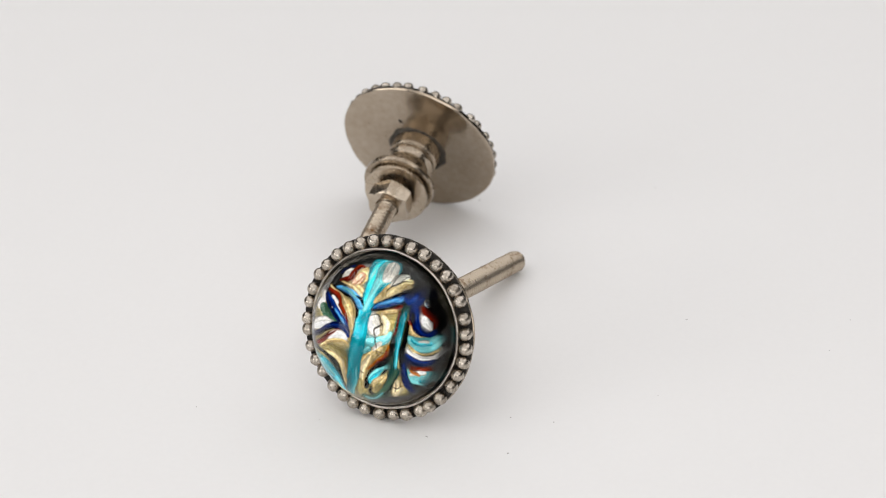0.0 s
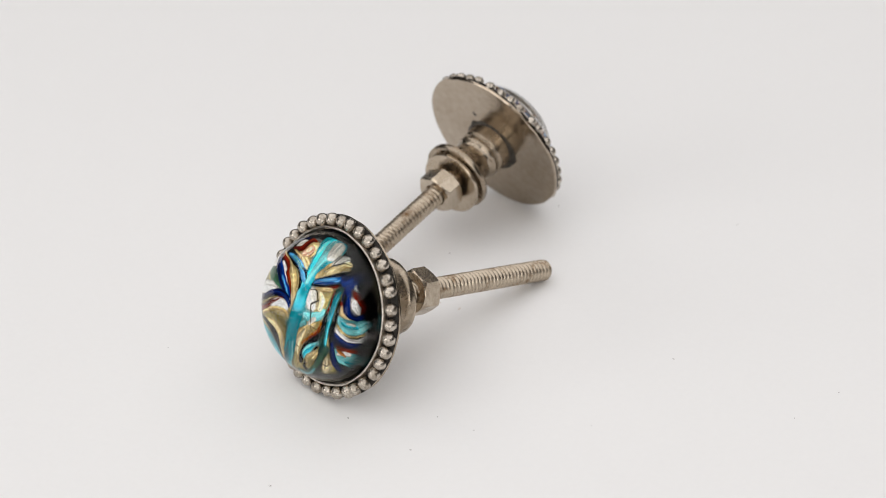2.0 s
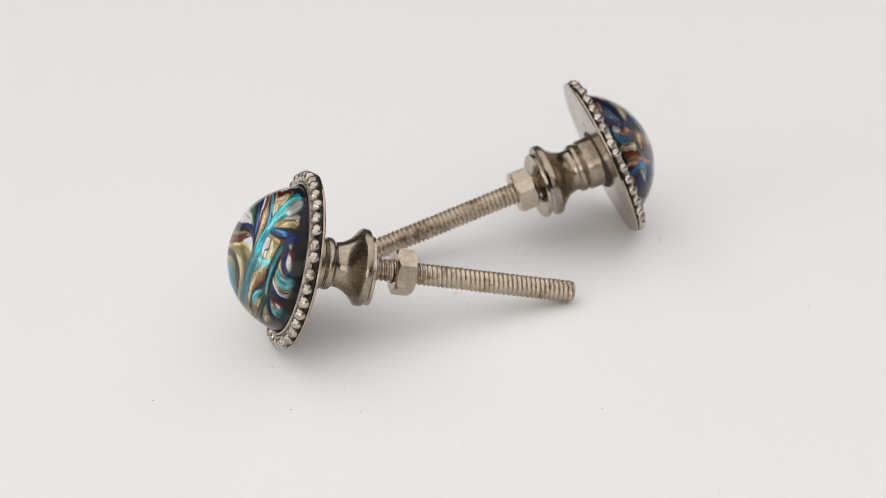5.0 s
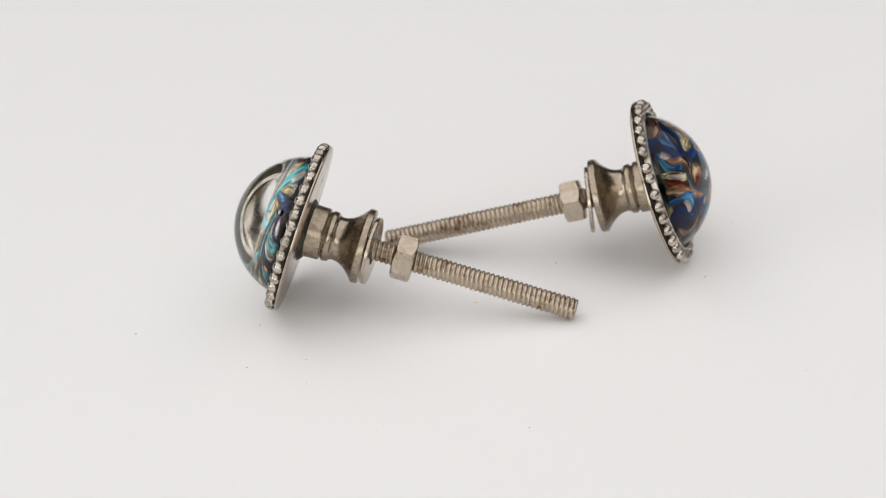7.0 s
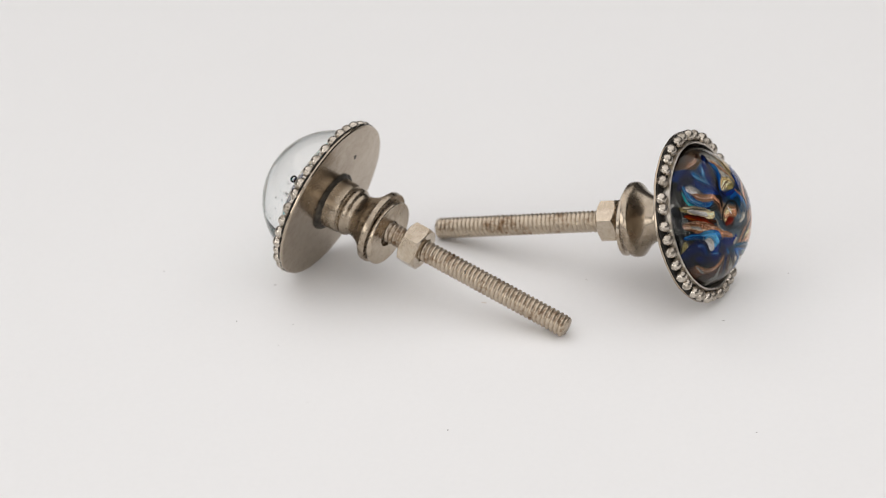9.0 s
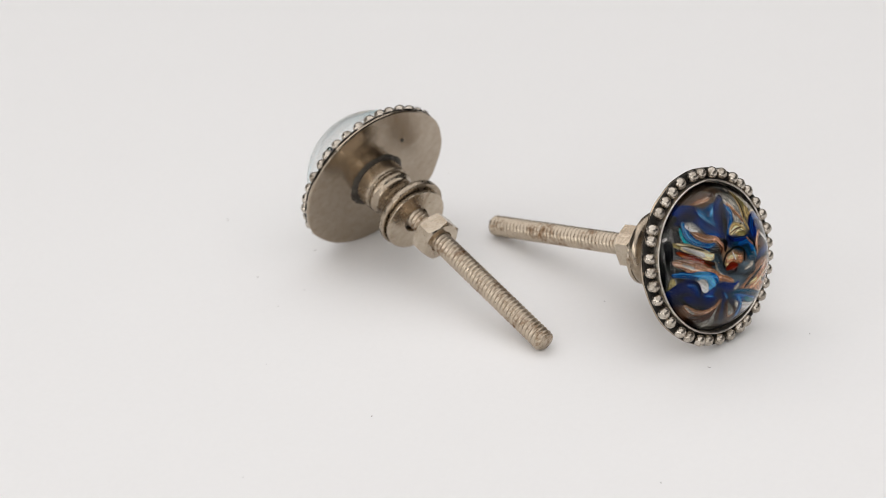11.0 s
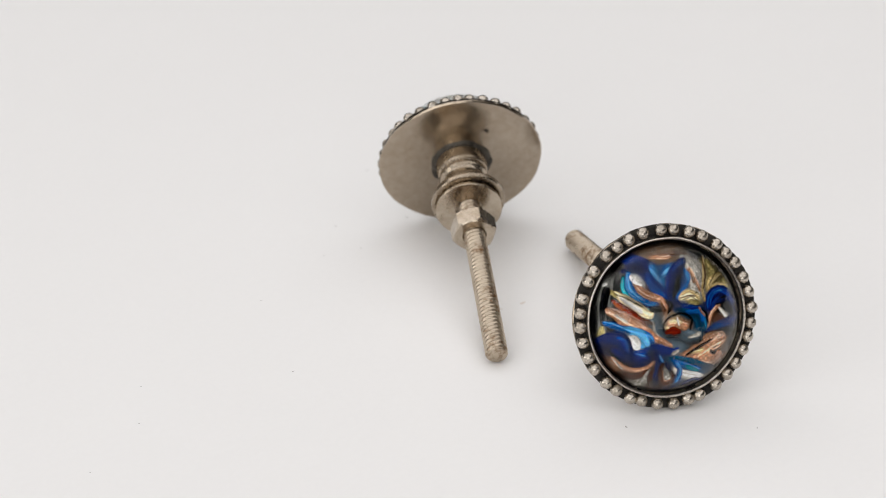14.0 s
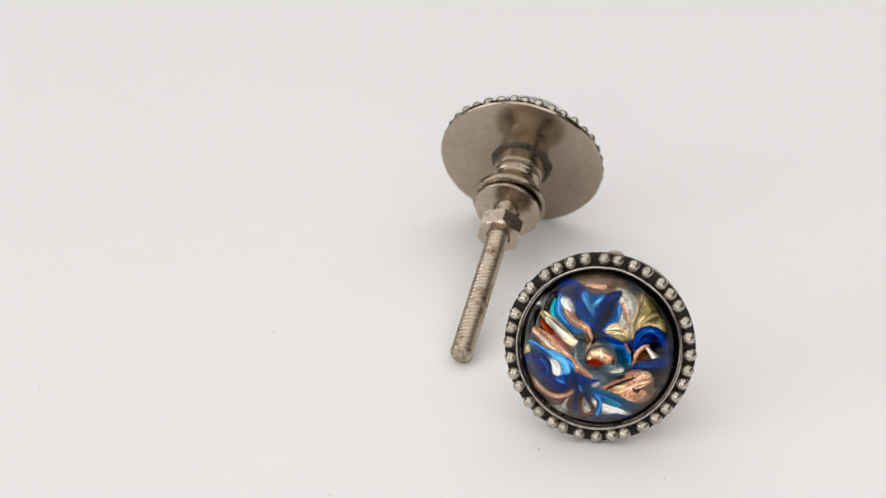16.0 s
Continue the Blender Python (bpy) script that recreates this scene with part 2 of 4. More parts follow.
def bead_mesh(seed):
    """One cast silver grain, a little flattened and pitted."""
    bm = bmesh.new()
    bmesh.ops.create_icosphere(bm, subdivisions=3, radius=1.37 * MM)
    for v in bm.verts:
        d = v.co.normalized()
        v.co *= 1 + 0.045 * noise.noise(d * 1.8 + Vector((seed, 0, 0))) + 0.02 * noise.noise(d * 5 + Vector((seed, 3, 0)))
        if v.co.z < -0.9 * MM:
            v.co.z = -0.9 * MM
    return mesh_of("bead", finish(bm), BEAD)


BEADS = [bead_mesh(1.7 * k) for k in range(6)]
def swirl(strokes, ink, points):
    """One combed thread of coloured glass through (x, y, width) in millimetres, laid over those before it."""
    strokes.append((ink, points))


def grain2(x, y, seed):
    """Smooth noise from 0 to 1 over two arrays."""
    xi, yi = np.floor(x), np.floor(y)
    fx, fy = x - xi, y - yi
    fx, fy = fx * fx * (3 - 2 * fx), fy * fy * (3 - 2 * fy)

    def lattice(a, b):
        h = np.sin(a * 127.1 + b * 311.7 + seed * 74.7) * 43758.5453
        return h - np.floor(h)

    top = lattice(xi, yi) * (1 - fx) + lattice(xi + 1, yi) * fx
    low = lattice(xi, yi + 1) * (1 - fx) + lattice(xi + 1, yi + 1) * fx
    return top * (1 - fy) + low * fy


def soft_step(a, b, v):
    v = np.clip((v - a) / (b - a), 0, 1)
    return v * v * (3 - 2 * v)


def spline(points):
    p = np.array(points, float)
    p = np.vstack([2 * p[0] - p[1], p, 2 * p[-1] - p[-2]])
    out = []
    for k in range(1, len(p) - 2):
        a, b, c, d = p[k - 1:k + 3]
        for s in range(12):
            u = s / 12
            out.append(0.5 * (2 * b + (c - a) * u + (2 * a - 5 * b + 4 * c - d) * u * u + (3 * b - a - 3 * c + d) * u ** 3))
    out.append(p[-2])
    return np.array(out)


CORE_RADIUS = 15.5
# the colour that runs in fine streaks through another
PARTNER = {"navy": (0.008, 0.07, 0.28), "royal": (0.02, 0.17, 0.45), "azure": (0.16, 0.44, 0.66), "copper": (0.82, 0.64, 0.52), "gold": (0.92, 0.82, 0.56),
           "teal": (0.06, 0.52, 0.58), "turquoise": (0.30, 0.78, 0.84), "smoke": (0.20, 0.20, 0.19), "olive": (0.50, 0.46, 0.28), "rust": (0.36, 0.07, 0.015), "bluegreen": (0.03, 0.24, 0.40)}


def marbled_core(strokes, rise, power, dark_from, lean, bleed, ground, seed, rings=270, spokes=860):
    """The coloured heart of the dome: a low mound whose threads are blended, streaked along their run and fringed."""
    rr = CORE_RADIUS * (np.arange(1, rings + 1) / rings) ** 0.85
    aa = np.arange(spokes) * 2 * math.pi / spokes
    x = np.concatenate([[0.0], (rr[:, None] * np.cos(aa)[None]).ravel()])
    y = np.concatenate([[0.0], (rr[:, None] * np.sin(aa)[None]).ravel()])
    r = np.hypot(x, y)
    # comb the pattern a little so that no edge runs dead smooth
    wx = x + 0.28 * (grain2(x * 0.55, y * 0.55, seed) - 0.5) + 0.14 * (grain2(x * 1.7, y * 1.7, seed + 3) - 0.5)
    wy = y + 0.28 * (grain2(x * 0.55, y * 0.55, seed + 7) - 0.5) + 0.14 * (grain2(x * 1.7, y * 1.7, seed + 9) - 0.5)
    speck = grain2(x * 3.6, y * 3.6, seed + 1) * 0.55 + grain2(x * 6.5, y * 6.5, seed + 2) * 0.45
    patch = grain2(x * 0.35, y * 0.35, seed + 5)[:, None]
    col = np.array(ground[0]) * (1 - patch) + np.array(ground[1]) * patch
    col *= (0.5 + speck)[:, None]
    # threads melt into one another: what lies between them takes the colour of the nearest
    total, weight = np.zeros((len(x), 3)), np.full(len(x), 1e-9)
    for ink, points in strokes:
        line = spline(points)[::3]
        if ink in ("crack", "black") or line[:, 2].max() < 0.45:
            continue
        gap = np.full(len(x), 99.0)
        for px, py, pw in line:
            gap = np.minimum(gap, np.hypot(wx - px, wy - py) - 0.5 * pw)
        near = np.exp(-np.clip(gap, -0.2, 8) / 0.22)
        total += np.array(INK[ink][0]) * near[:, None]
        weight += near
    melt = soft_step(0, 0.4, np.minimum(weight * 1e3, 1))[:, None] * 0.9
    col = col * (1 - melt) + total / weight[:, None] * (0.40 + 0.5 * speck)[:, None] * melt
    lift = np.zeros(len(x))
    for n, (ink, points) in enumerate(strokes):
        colour, fringe, foil = (np.array(v) for v in INK[ink])
        line = spline(points)
        run = np.arange(len(line))
        half = np.maximum(line[:, 2], 0.10) * 0.5 * np.minimum(1, 0.30 + np.sqrt(np.minimum(run, run[::-1]) / 5.0))
        if ink != "crack":
            half = half * (1.0 if ink == "black" else 1.2) + 0.03
        reach = half.max() + 0.4
        near = np.where((wx > line[:, 0].min() - reach) & (wx < line[:, 0].max() + reach) & (wy > line[:, 1].min() - reach) & (wy < line[:, 1].max() + reach))[0]
        if not len(near):
            continue
        dx, dy = wx[near, None] - line[None, :, 0], wy[near, None] - line[None, :, 1]
        gap = np.sqrt(dx * dx + dy * dy) - half[None]
        k = gap.argmin(1)
        inside = -gap[np.arange(len(near)), k]
        way = np.gradient(line[:, :2], axis=0)
        way /= np.linalg.norm(way, axis=1)[:, None] + 1e-9
        side = (dy[np.arange(len(near)), k] * way[k, 0] - dx[np.arange(len(near)), k] * way[k, 1])
        along = wx[near] * 0.23 + wy[near] * 0.19
        across = side / max(half.mean(), 0.25)
        streak = grain2(across * 2.2 + n * 17.3, along + n * 3.1, seed) * 0.65 + grain2(across * 5.5 + n * 11.7, along * 1.6, seed + 4) * 0.35
        glow = soft_step(-1.1, 1.0, across * (1 if n % 2 else -1))
        # foil threads get their glitter painted in as bright grain
        tone = (0.74 + 0.42 * glow) * ((1 - foil) * (0.62 + 0.85 * streak) + foil * (0.42 + 0.70 * streak + 1.5 * speck[near] ** 2.4))
        if ink in PARTNER:
            mixed = (0.75 * soft_step(0.52, 0.74, streak))[:, None]
            colour = colour * (1 - mixed) + np.array(PARTNER[ink]) * mixed
        edge = soft_step(-0.05, bleed + 0.25 * foil, inside)[:, None]
        paint = (fringe * 0.45 * (1 - edge) + colour * (0.55 + 0.45 * edge)) * tone[:, None]
        cover = (soft_step(-0.5 * bleed, 0.4 * bleed, inside) * np.clip(0.80 + 0.8 * streak, 0, 1))[:, None]
        col[near] = col[near] * (1 - cover) + paint * cover
        lift[near] = lift[near] * (1 - cover[:, 0] * 0.5) + 0.10 * cover[:, 0] * soft_step(0, 0.8, inside)
    # the foil's broad shimmer painted in as random tone, then deep clear colour
    col *= (0.62 + 0.76 * grain2(x * 0.45 + 3.7, y * 0.45, seed + 31))[:, None]
    col = np.clip(1.12 * np.clip(col, 0, 1) ** 1.5, 0, 1)
    # foil crackle and dark flecks, darker outwards and towards +x, black outer edge
    fleck = soft_step(0.80, 0.90, grain2(x * 2.6, y * 2.6, seed + 12) * 0.55 + speck * 0.45)[:, None]
    col *= 1 - 0.8 * fleck
    col *= 1 - 0.93 * soft_step(dark_from, 15.3, r + lean * x + 1.6 * (grain2(x * 0.3, y * 0.3, seed + 22) - 0.5))[:, None]
    rim = soft_step(14.9, 15.4, r + 0.8 * (grain2(x * 0.8, y * 0.8, seed + 20) - 0.5))[:, None]
    col = col * (1 - rim) + np.array((0.006, 0.006, 0.008)) * rim
    z = 1.2 + (rise - 1.0) * (1 - (r / CORE_RADIUS) ** power) + (1 - (r / CORE_RADIUS) ** 14) + 0.6 * lift
    verts = np.stack([x, y, z], 1) * MM
    faces = [(0, 1 + i, 1 + (i + 1) % spokes) for i in range(spokes)]
    for k in range(rings - 1):
        a, b = 1 + k * spokes, 1 + (k + 1) * spokes
        faces += [(a + i, b + i, b + (i + 1) % spokes, a + (i + 1) % spokes) for i in range(spokes)]
    me = bpy.data.meshes.new("marbled_core")
    me.from_pydata(verts.tolist(), [], faces)
    me.polygons.foreach_set("use_smooth", [True] * len(me.polygons))
    layer = me.color_attributes.new("marble", "FLOAT_COLOR", "POINT")
    layer.data.foreach_set("color", np.concatenate([np.clip(col, 0, 0.9), np.ones((len(col), 1))], 1).ravel())
    me.materials.append(MARBLE)
    me.update()
    return me


def dome_profile(radius, base, apex):
    """A clear cap of glass: flat below, domed above, with a softly rounded foot."""
    h = apex - base
    ball = (radius * radius + h * h) / (2 * h)
    zc = apex - ball
    out = [(0, base), (radius - 0.4, base), (radius - 0.08, base + 0.25)]
    first = math.asin(max(-1.0, min(1.0, (base + 0.9 - zc) / ball)))
    for k in range(27):
        a = first + (math.pi / 2 - first) * k / 26
        out.append((ball * math.cos(a) if k < 26 else 0, zc + ball * math.sin(a)))
    return out


def drawer_knob(label, strokes, core, ground, lean, rod, nut_at, nut_turn, washer_at, washer_tilt, apex, beads, grain, orbit, gaps, seed, pit, flaws, bubbles):
    """A knob about its plate's centre: the glass looks along +z, the screw runs along -z, leaning a little."""
    k = tagged(new("drawer_knob"), label, "drawer knob", "pair of glass drawer knobs")
    shank = Vector((0, 0, 1)).rotation_difference(Vector(lean)).to_matrix().to_4x4()
    plate = part("back_plate", lathe([(0, 0.0), (6, 0.0), (17.2, 0.06), (18.75, 0.16), (19.0, 0.4), (18.95, 0.75), (18.6, 0.95), (15.9, 0.95), (0, 0.95)], 144, 0.22, seed),
                 PLATE, k, "satin nickel round back plate")
    part("channel", lathe([(16.0, 0.97), (19.0, 0.97), (18.95, 1.25), (18.5, 1.45), (16.9, 1.30), (16.64, 1.6), (16.0, 1.6)], 144, 0.28 if grain < 1 else 0.12, seed + 2, True), PATINA, k, "blackened groove behind the beads")
    part("bezel", lathe([(15.96, 1.0), (16.62, 1.0), (16.58, 2.4), (16.5, 2.85), (16.28, 3.0), (16.06, 2.85), (15.98, 2.4)], 144, 0.12, seed + 4, True), RING, k, "rubbed silver rim holding the glass")
    rnd = random.Random(int(seed * 10))
    for i in range(beads):
        if i in gaps:
            continue
        a = 2 * math.pi * (i + rnd.uniform(-0.16, 0.16)) / beads
        r = orbit + rnd.uniform(-0.12, 0.12)
        m = pose(r * MM * math.cos(a), r * MM * math.sin(a), (1.80 + rnd.uniform(-0.12, 0.12)) * MM, rnd.uniform(-14, 14), rnd.uniform(-14, 14), rnd.uniform(0, 360))
        part("bead", BEADS[rnd.randrange(6)], None, k, "", m @ Matrix.Diagonal((grain * rnd.uniform(0.93, 1.05), grain * rnd.uniform(0.93, 1.05), grain, 1)))
    flare = [(4.85 + 3.45 * u ** 2.1, -7.2 - 5.3 * u) for u in (n / 14 for n in range(15))]
    stem = part("stem", lathe([(0, 0.3), (6.1, 0.3), (5.98, -0.5), (5.88, -2.2), (5.85, -3.9), (5.75, -4.2), (5.55, -4.42), (5.3, -4.5), (5.2, -4.65), (5.3, -4.85), (5.5, -4.95),
                               (5.62, -5.15), (5.66, -5.6), (5.6, -6.1), (5.42, -6.4), (5.12, -6.6), (4.98, -6.85)] + flare +
                              [(8.4, -12.7), (8.42, -13.3), (8.38, -13.85), (8.2, -14.05), (3.0, -14.1), (2.6, -13.9), (0, -13.9)], 96), NICKEL, k, "turned nickel stem flaring to a flange", shank)
    part("solder_ring", lathe([(5.7, 0.1), (7.15, 0.05), (6.95, -0.3), (6.55, -0.7), (6.2, -0.95), (5.75, -1.05)], 160, 0.55, seed + 7, True), SOLDER, stem, "dark rough solder joint")
    part("washer", lathe([(3.1, 0), (7.4, 0), (7.55, -0.15), (7.55, -0.75), (7.4, -0.9), (3.1, -0.9)], 80, 0.06, seed + 2, True), NUT, k, "flat nickel washer",
         shank @ pose(0, -0.6 * MM, -washer_at * MM, *washer_tilt))
    part("nut", hex_nut(), NUT, k, "hexagonal nickel nut", shank @ pose(0, 0, -nut_at * MM, 0, 0, nut_turn))
    part("screw", threaded_rod(rod, 13.6), STEEL, k, "threaded steel screw with rust traces", shank)
    blob("pit", plate, SOLDER, *pit, 1.5, 0.9, 0.05, 60, seed, 9).matrix_basis @= pose(0, 0, 0, 180)
    part("backing", lathe([(0, 1.08), (15.6, 1.08), (15.6, 1.17), (0, 1.17)], 96), BACKING, k, "dark foil under the glass")
    dome = part("glass_dome", lathe(dome_profile(15.9, 1.05, apex), 128), GLASS, k, "polished clear glass dome over marbled colours")
    dome.visible_shadow = False
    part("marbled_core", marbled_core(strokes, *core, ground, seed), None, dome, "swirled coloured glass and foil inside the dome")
    for x, y, z, size in flaws:
        blob("inclusion", dome, SPECK, 0, 0, size, 0.5 * size, 0.15, 40 * z, z, 8).matrix_basis = pose(x * MM, y * MM, z * MM, 25 * z, 70, 40 * z)
    fizz = [(rnd.uniform(-8, 8), rnd.uniform(-9, 9), rnd.uniform(6.2, 8.5), rnd.uniform(0.07, 0.13)) for n in range(14)]
    for x, y, z, size in bubbles + tuple(fizz):
        bm = bmesh.new()
        bmesh.ops.create_icosphere(bm, subdivisions=3 if size > 0.15 else 2, radius=size * MM)
        finish(bm)
        bmesh.ops.reverse_faces(bm, faces=bm.faces)
        part("air_bubble", bm, GLASS, dome, "round air bubble in the glass", pose(x * MM, y * MM, z * MM)).visible_shadow = False
    return k


# ---- marbled colours under the glass ----
def feathered_turquoise():
    """Feathers of turquoise, gold and navy round a forked stem."""
    s = []
    swirl(s, "smoke", [(-9.1, 5.4, 3.82), (-7.7, 10.0, 4.59), (-3.2, 12.6, 3.75), (2.4, 12.8, 3.90), (6.3, 10.8, 2.48)])
    swirl(s, "olive", [(-10.4, 2.5, 3.93), (-8.5, -0.1, 3.28), (-8.3, -3.4, 2.58)])
    swirl(s, "olive", [(-6.5, 4.6, 2.21), (-4.5, 1.7, 2.81), (-3.4, -1.4, 1.73)])
    swirl(s, "gold", [(-7.0, 4.8, 0.97), (-5.0, 2.9, 1.56), (-3.9, 0.5, 1.26), (-3.4, -1.4, 0.55)])
    swirl(s, "olive", [(-8.7, -4.3, 1.56), (-5.8, -4.7, 2.45), (-4.5, -6.8, 2.15), (-4.3, -10.3, 2.73)])
    swirl(s, "gold", [(-7.4, -4.4, 0.58), (-5.4, -5.3, 1.19), (-4.5, -7.1, 1.09), (-4.4, -9.9, 0.86)])
    swirl(s, "cream", [(-6.7, -3.9, 0.21), (-4.7, -5.4, 0.28), (-4.1, -8.1, 0.23)])
    swirl(s, "olive", [(3.0, 3.8, 2.52), (2.8, 1.6, 2.85), (2.2, -1.3, 2.48), (-0.1, -3.8, 2.10), (-1.4, -7.2, 2.51), (-1.6, -10.4, 2.65)])
    swirl(s, "gold", [(1.6, -1.9, 1.06), (-0.4, -4.2, 1.61), (-1.3, -6.5, 1.42), (-1.6, -9.1, 1.16)])
    swirl(s, "cream", [(-0.1, -3.5, 0.49), (-1.1, -5.7, 0.84), (-1.4, -7.9, 0.58)])
    swirl(s, "olive", [(5.1, -8.7, 3.25), (3.3, -7.2, 2.60), (1.1, -9.1, 2.32)])
    swirl(s, "aqua", [(-1.0, -1.4, 0.84), (0.4, -1.3, 1.19), (2.1, -0.4, 1.27), (3.1, 0.7, 0.71)])
    swirl(s, "pearl", [(-0.2, 2.7, 1.06), (-0.2, 1.7, 1.90), (0.5, 0.8, 1.62)])
    swirl(s, "cream", [(1.1, 3.0, 0.85), (1.8, 2.1, 1.42), (1.8, 0.7, 1.06)])
    swirl(s, "pearl", [(0.3, -2.5, 0.42), (1.3, -1.4, 0.56), (1.6, -1.0, 0.28)])
    swirl(s, "aqua", [(-1.2, -3.0, 0.70), (-0.2, -2.4, 0.70)])
    swirl(s, "crack", [(-1.0, 2.8, 0.11), (0.4, 3.1, 0.14), (1.0, 2.2, 0.18), (1.4, 1.6, 0.25)])
    swirl(s, "crack", [(1.3, 1.7, 0.21), (0.2, 0.8, 0.21), (0.5, -0.6, 0.21), (0.9, -2.2, 0.14)])
    swirl(s, "crack", [(2.4, -2.8, 0.07), (0.9, -2.6, 0.11), (1.7, -3.5, 0.07)])
    swirl(s, "crack", [(-1.6, -6.3, 0.11), (-0.9, -6.6, 0.11)])
    swirl(s, "black", [(-11.0, 3.5, 0.61), (-11.7, 0.8, 0.57)])
    swirl(s, "pearl", [(-10.5, 4.5, 0.68), (-9.8, 3.5, 1.27), (-10.4, 2.0, 1.47)])
    swirl(s, "green", [(-9.9, 2.1, 0.98), (-8.0, 1.2, 1.59), (-6.0, 0.4, 1.05)])
    swirl(s, "smoke", [(-11.5, 0.5, 0.85), (-11.3, -0.9, 0.73)])
    swirl(s, "white", [(-10.4, -1.0, 1.22), (-9.0, -0.4, 1.64), (-7.5, 0.0, 0.92), (-6.7, -0.1, 0.35)])
    swirl(s, "pearl", [(-7.5, 3.2, 0.66), (-5.9, 2.0, 0.57)])
    swirl(s, "gold", [(-9.4, 5.9, 0.45), (-6.9, 4.5, 0.67), (-5.7, 2.7, 0.64), (-4.5, 0.6, 0.42)])
    swirl(s, "rust", [(-9.5, 5.2, 0.44), (-7.3, 4.4, 0.67), (-6.2, 2.9, 0.57), (-5.1, 1.7, 0.42), (-4.4, 0.3, 0.17)])
    swirl(s, "white", [(-8.1, 4.0, 0.61), (-6.8, 3.1, 0.51)])
    swirl(s, "royal", [(-9.6, 4.3, 0.60), (-8.1, 2.9, 1.04), (-6.6, 1.6, 1.07), (-5.2, 0.3, 1.19), (-4.1, -1.3, 0.62)])
    swirl(s, "navy", [(-9.8, 4.5, 0.35), (-8.7, 2.9, 0.46), (-7.2, 1.6, 0.36), (-5.8, 0.3, 0.35)])
    swirl(s, "sky", [(-7.2, 2.3, 0.18), (-5.7, 1.0, 0.28), (-4.7, -0.1, 0.21)])
    swirl(s, "navy", [(-10.4, -2.6, 0.46), (-8.8, -1.7, 0.66), (-7.6, -0.5, 0.78), (-6.1, -0.1, 0.91), (-4.7, -0.4, 0.76), (-3.9, -1.4, 0.42)])
    swirl(s, "black", [(-10.1, -2.8, 0.22), (-8.2, -1.5, 0.25), (-6.8, -0.6, 0.21)])
    swirl(s, "rust", [(-9.3, -3.6, 0.56), (-8.2, -2.8, 0.72), (-7.0, -1.5, 0.56), (-5.8, -0.6, 0.35)])
    swirl(s, "white", [(-7.4, -2.5, 0.35), (-6.4, -1.5, 0.98), (-5.1, -1.4, 0.97), (-4.3, -1.8, 0.42)])
    swirl(s, "rust", [(-9.2, -3.4, 0.24), (-7.6, -2.2, 0.28), (-6.3, -0.9, 0.17)])
    swirl(s, "gold", [(-8.5, -3.8, 0.45), (-6.8, -2.6, 0.35), (-5.0, -2.1, 0.42), (-4.0, -2.6, 0.28)])
    swirl(s, "smoke", [(-10.8, -3.5, 0.79), (-10.0, -3.9, 0.66)])
    swirl(s, "black", [(-10.4, -4.1, 0.43), (-8.7, -4.5, 0.55), (-6.9, -5.2, 0.65), (-5.6, -6.3, 0.79), (-4.9, -7.9, 0.76), (-4.2, -10.5, 0.69)])
    swirl(s, "turquoise", [(-8.3, -6.3, 1.49), (-6.6, -7.4, 1.45), (-5.3, -8.7, 1.02), (-4.6, -10.5, 0.48)])
    swirl(s, "aqua", [(-9.5, -6.3, 0.48), (-7.4, -7.1, 0.52), (-6.1, -8.1, 0.34)])
    swirl(s, "navy", [(-8.4, 8.2, 0.57), (-7.6, 9.5, 0.58), (-6.2, 10.5, 0.37)])
    swirl(s, "pearl", [(-7.5, 7.5, 0.67), (-6.6, 8.6, 1.44), (-6.0, 9.4, 0.69)])
    swirl(s, "gold", [(-5.3, 7.1, 1.53), (-4.3, 9.0, 2.63), (-3.4, 9.6, 1.61)])
    swirl(s, "copper", [(-5.1, 6.8, 0.76), (-4.5, 7.9, 1.54), (-3.8, 8.9, 1.18)])
    swirl(s, "gold", [(-4.3, 6.7, 1.12), (-3.2, 6.2, 1.10), (-2.8, 5.6, 0.43)])
    swirl(s, "rust", [(-7.9, 6.9, 0.50), (-6.2, 7.7, 0.80), (-5.8, 9.0, 0.92), (-5.1, 10.3, 0.70), (-4.0, 10.6, 0.34)])
    swirl(s, "gold", [(-7.5, 6.7, 0.24), (-5.1, 6.8, 0.30), (-3.2, 5.9, 0.22)])
    swirl(s, "smoke", [(-8.3, 9.7, 1.06), (-6.9, 11.2, 1.37), (-4.1, 12.6, 1.27)])
    swirl(s, "teal", [(-2.8, -8.2, 1.85), (-2.6, -5.3, 1.74), (-2.4, -2.6, 1.87), (-2.2, 0.5, 1.96), (-2.1, 3.0, 1.91), (-1.7, 5.2, 2.02), (-1.0, 7.9, 2.77), (-0.4, 10.5, 4.41), (0.1, 12.0, 4.68)])
    swirl(s, "turquoise", [(-2.5, -1.2, 1.18), (-2.2, 1.6, 1.61), (-1.9, 3.5, 1.56), (-1.4, 5.8, 1.96), (-0.9, 8.2, 2.70), (-0.3, 10.3, 3.58), (-0.4, 11.7, 2.52)])
    swirl(s, "aqua", [(-2.2, 3.3, 0.57), (-1.6, 5.6, 0.65), (-0.8, 8.4, 1.28), (0.0, 10.4, 2.55), (0.2, 11.8, 2.10)])
    swirl(s, "smoke", [(-5.7, 12.6, 1.30), (-2.4, 13.8, 1.69), (1.0, 14.3, 1.67), (3.8, 13.8, 1.32)])
    swirl(s, "pearl", [(0.1, 8.8, 0.53), (0.9, 10.5, 2.15), (1.2, 12.1, 2.12)])
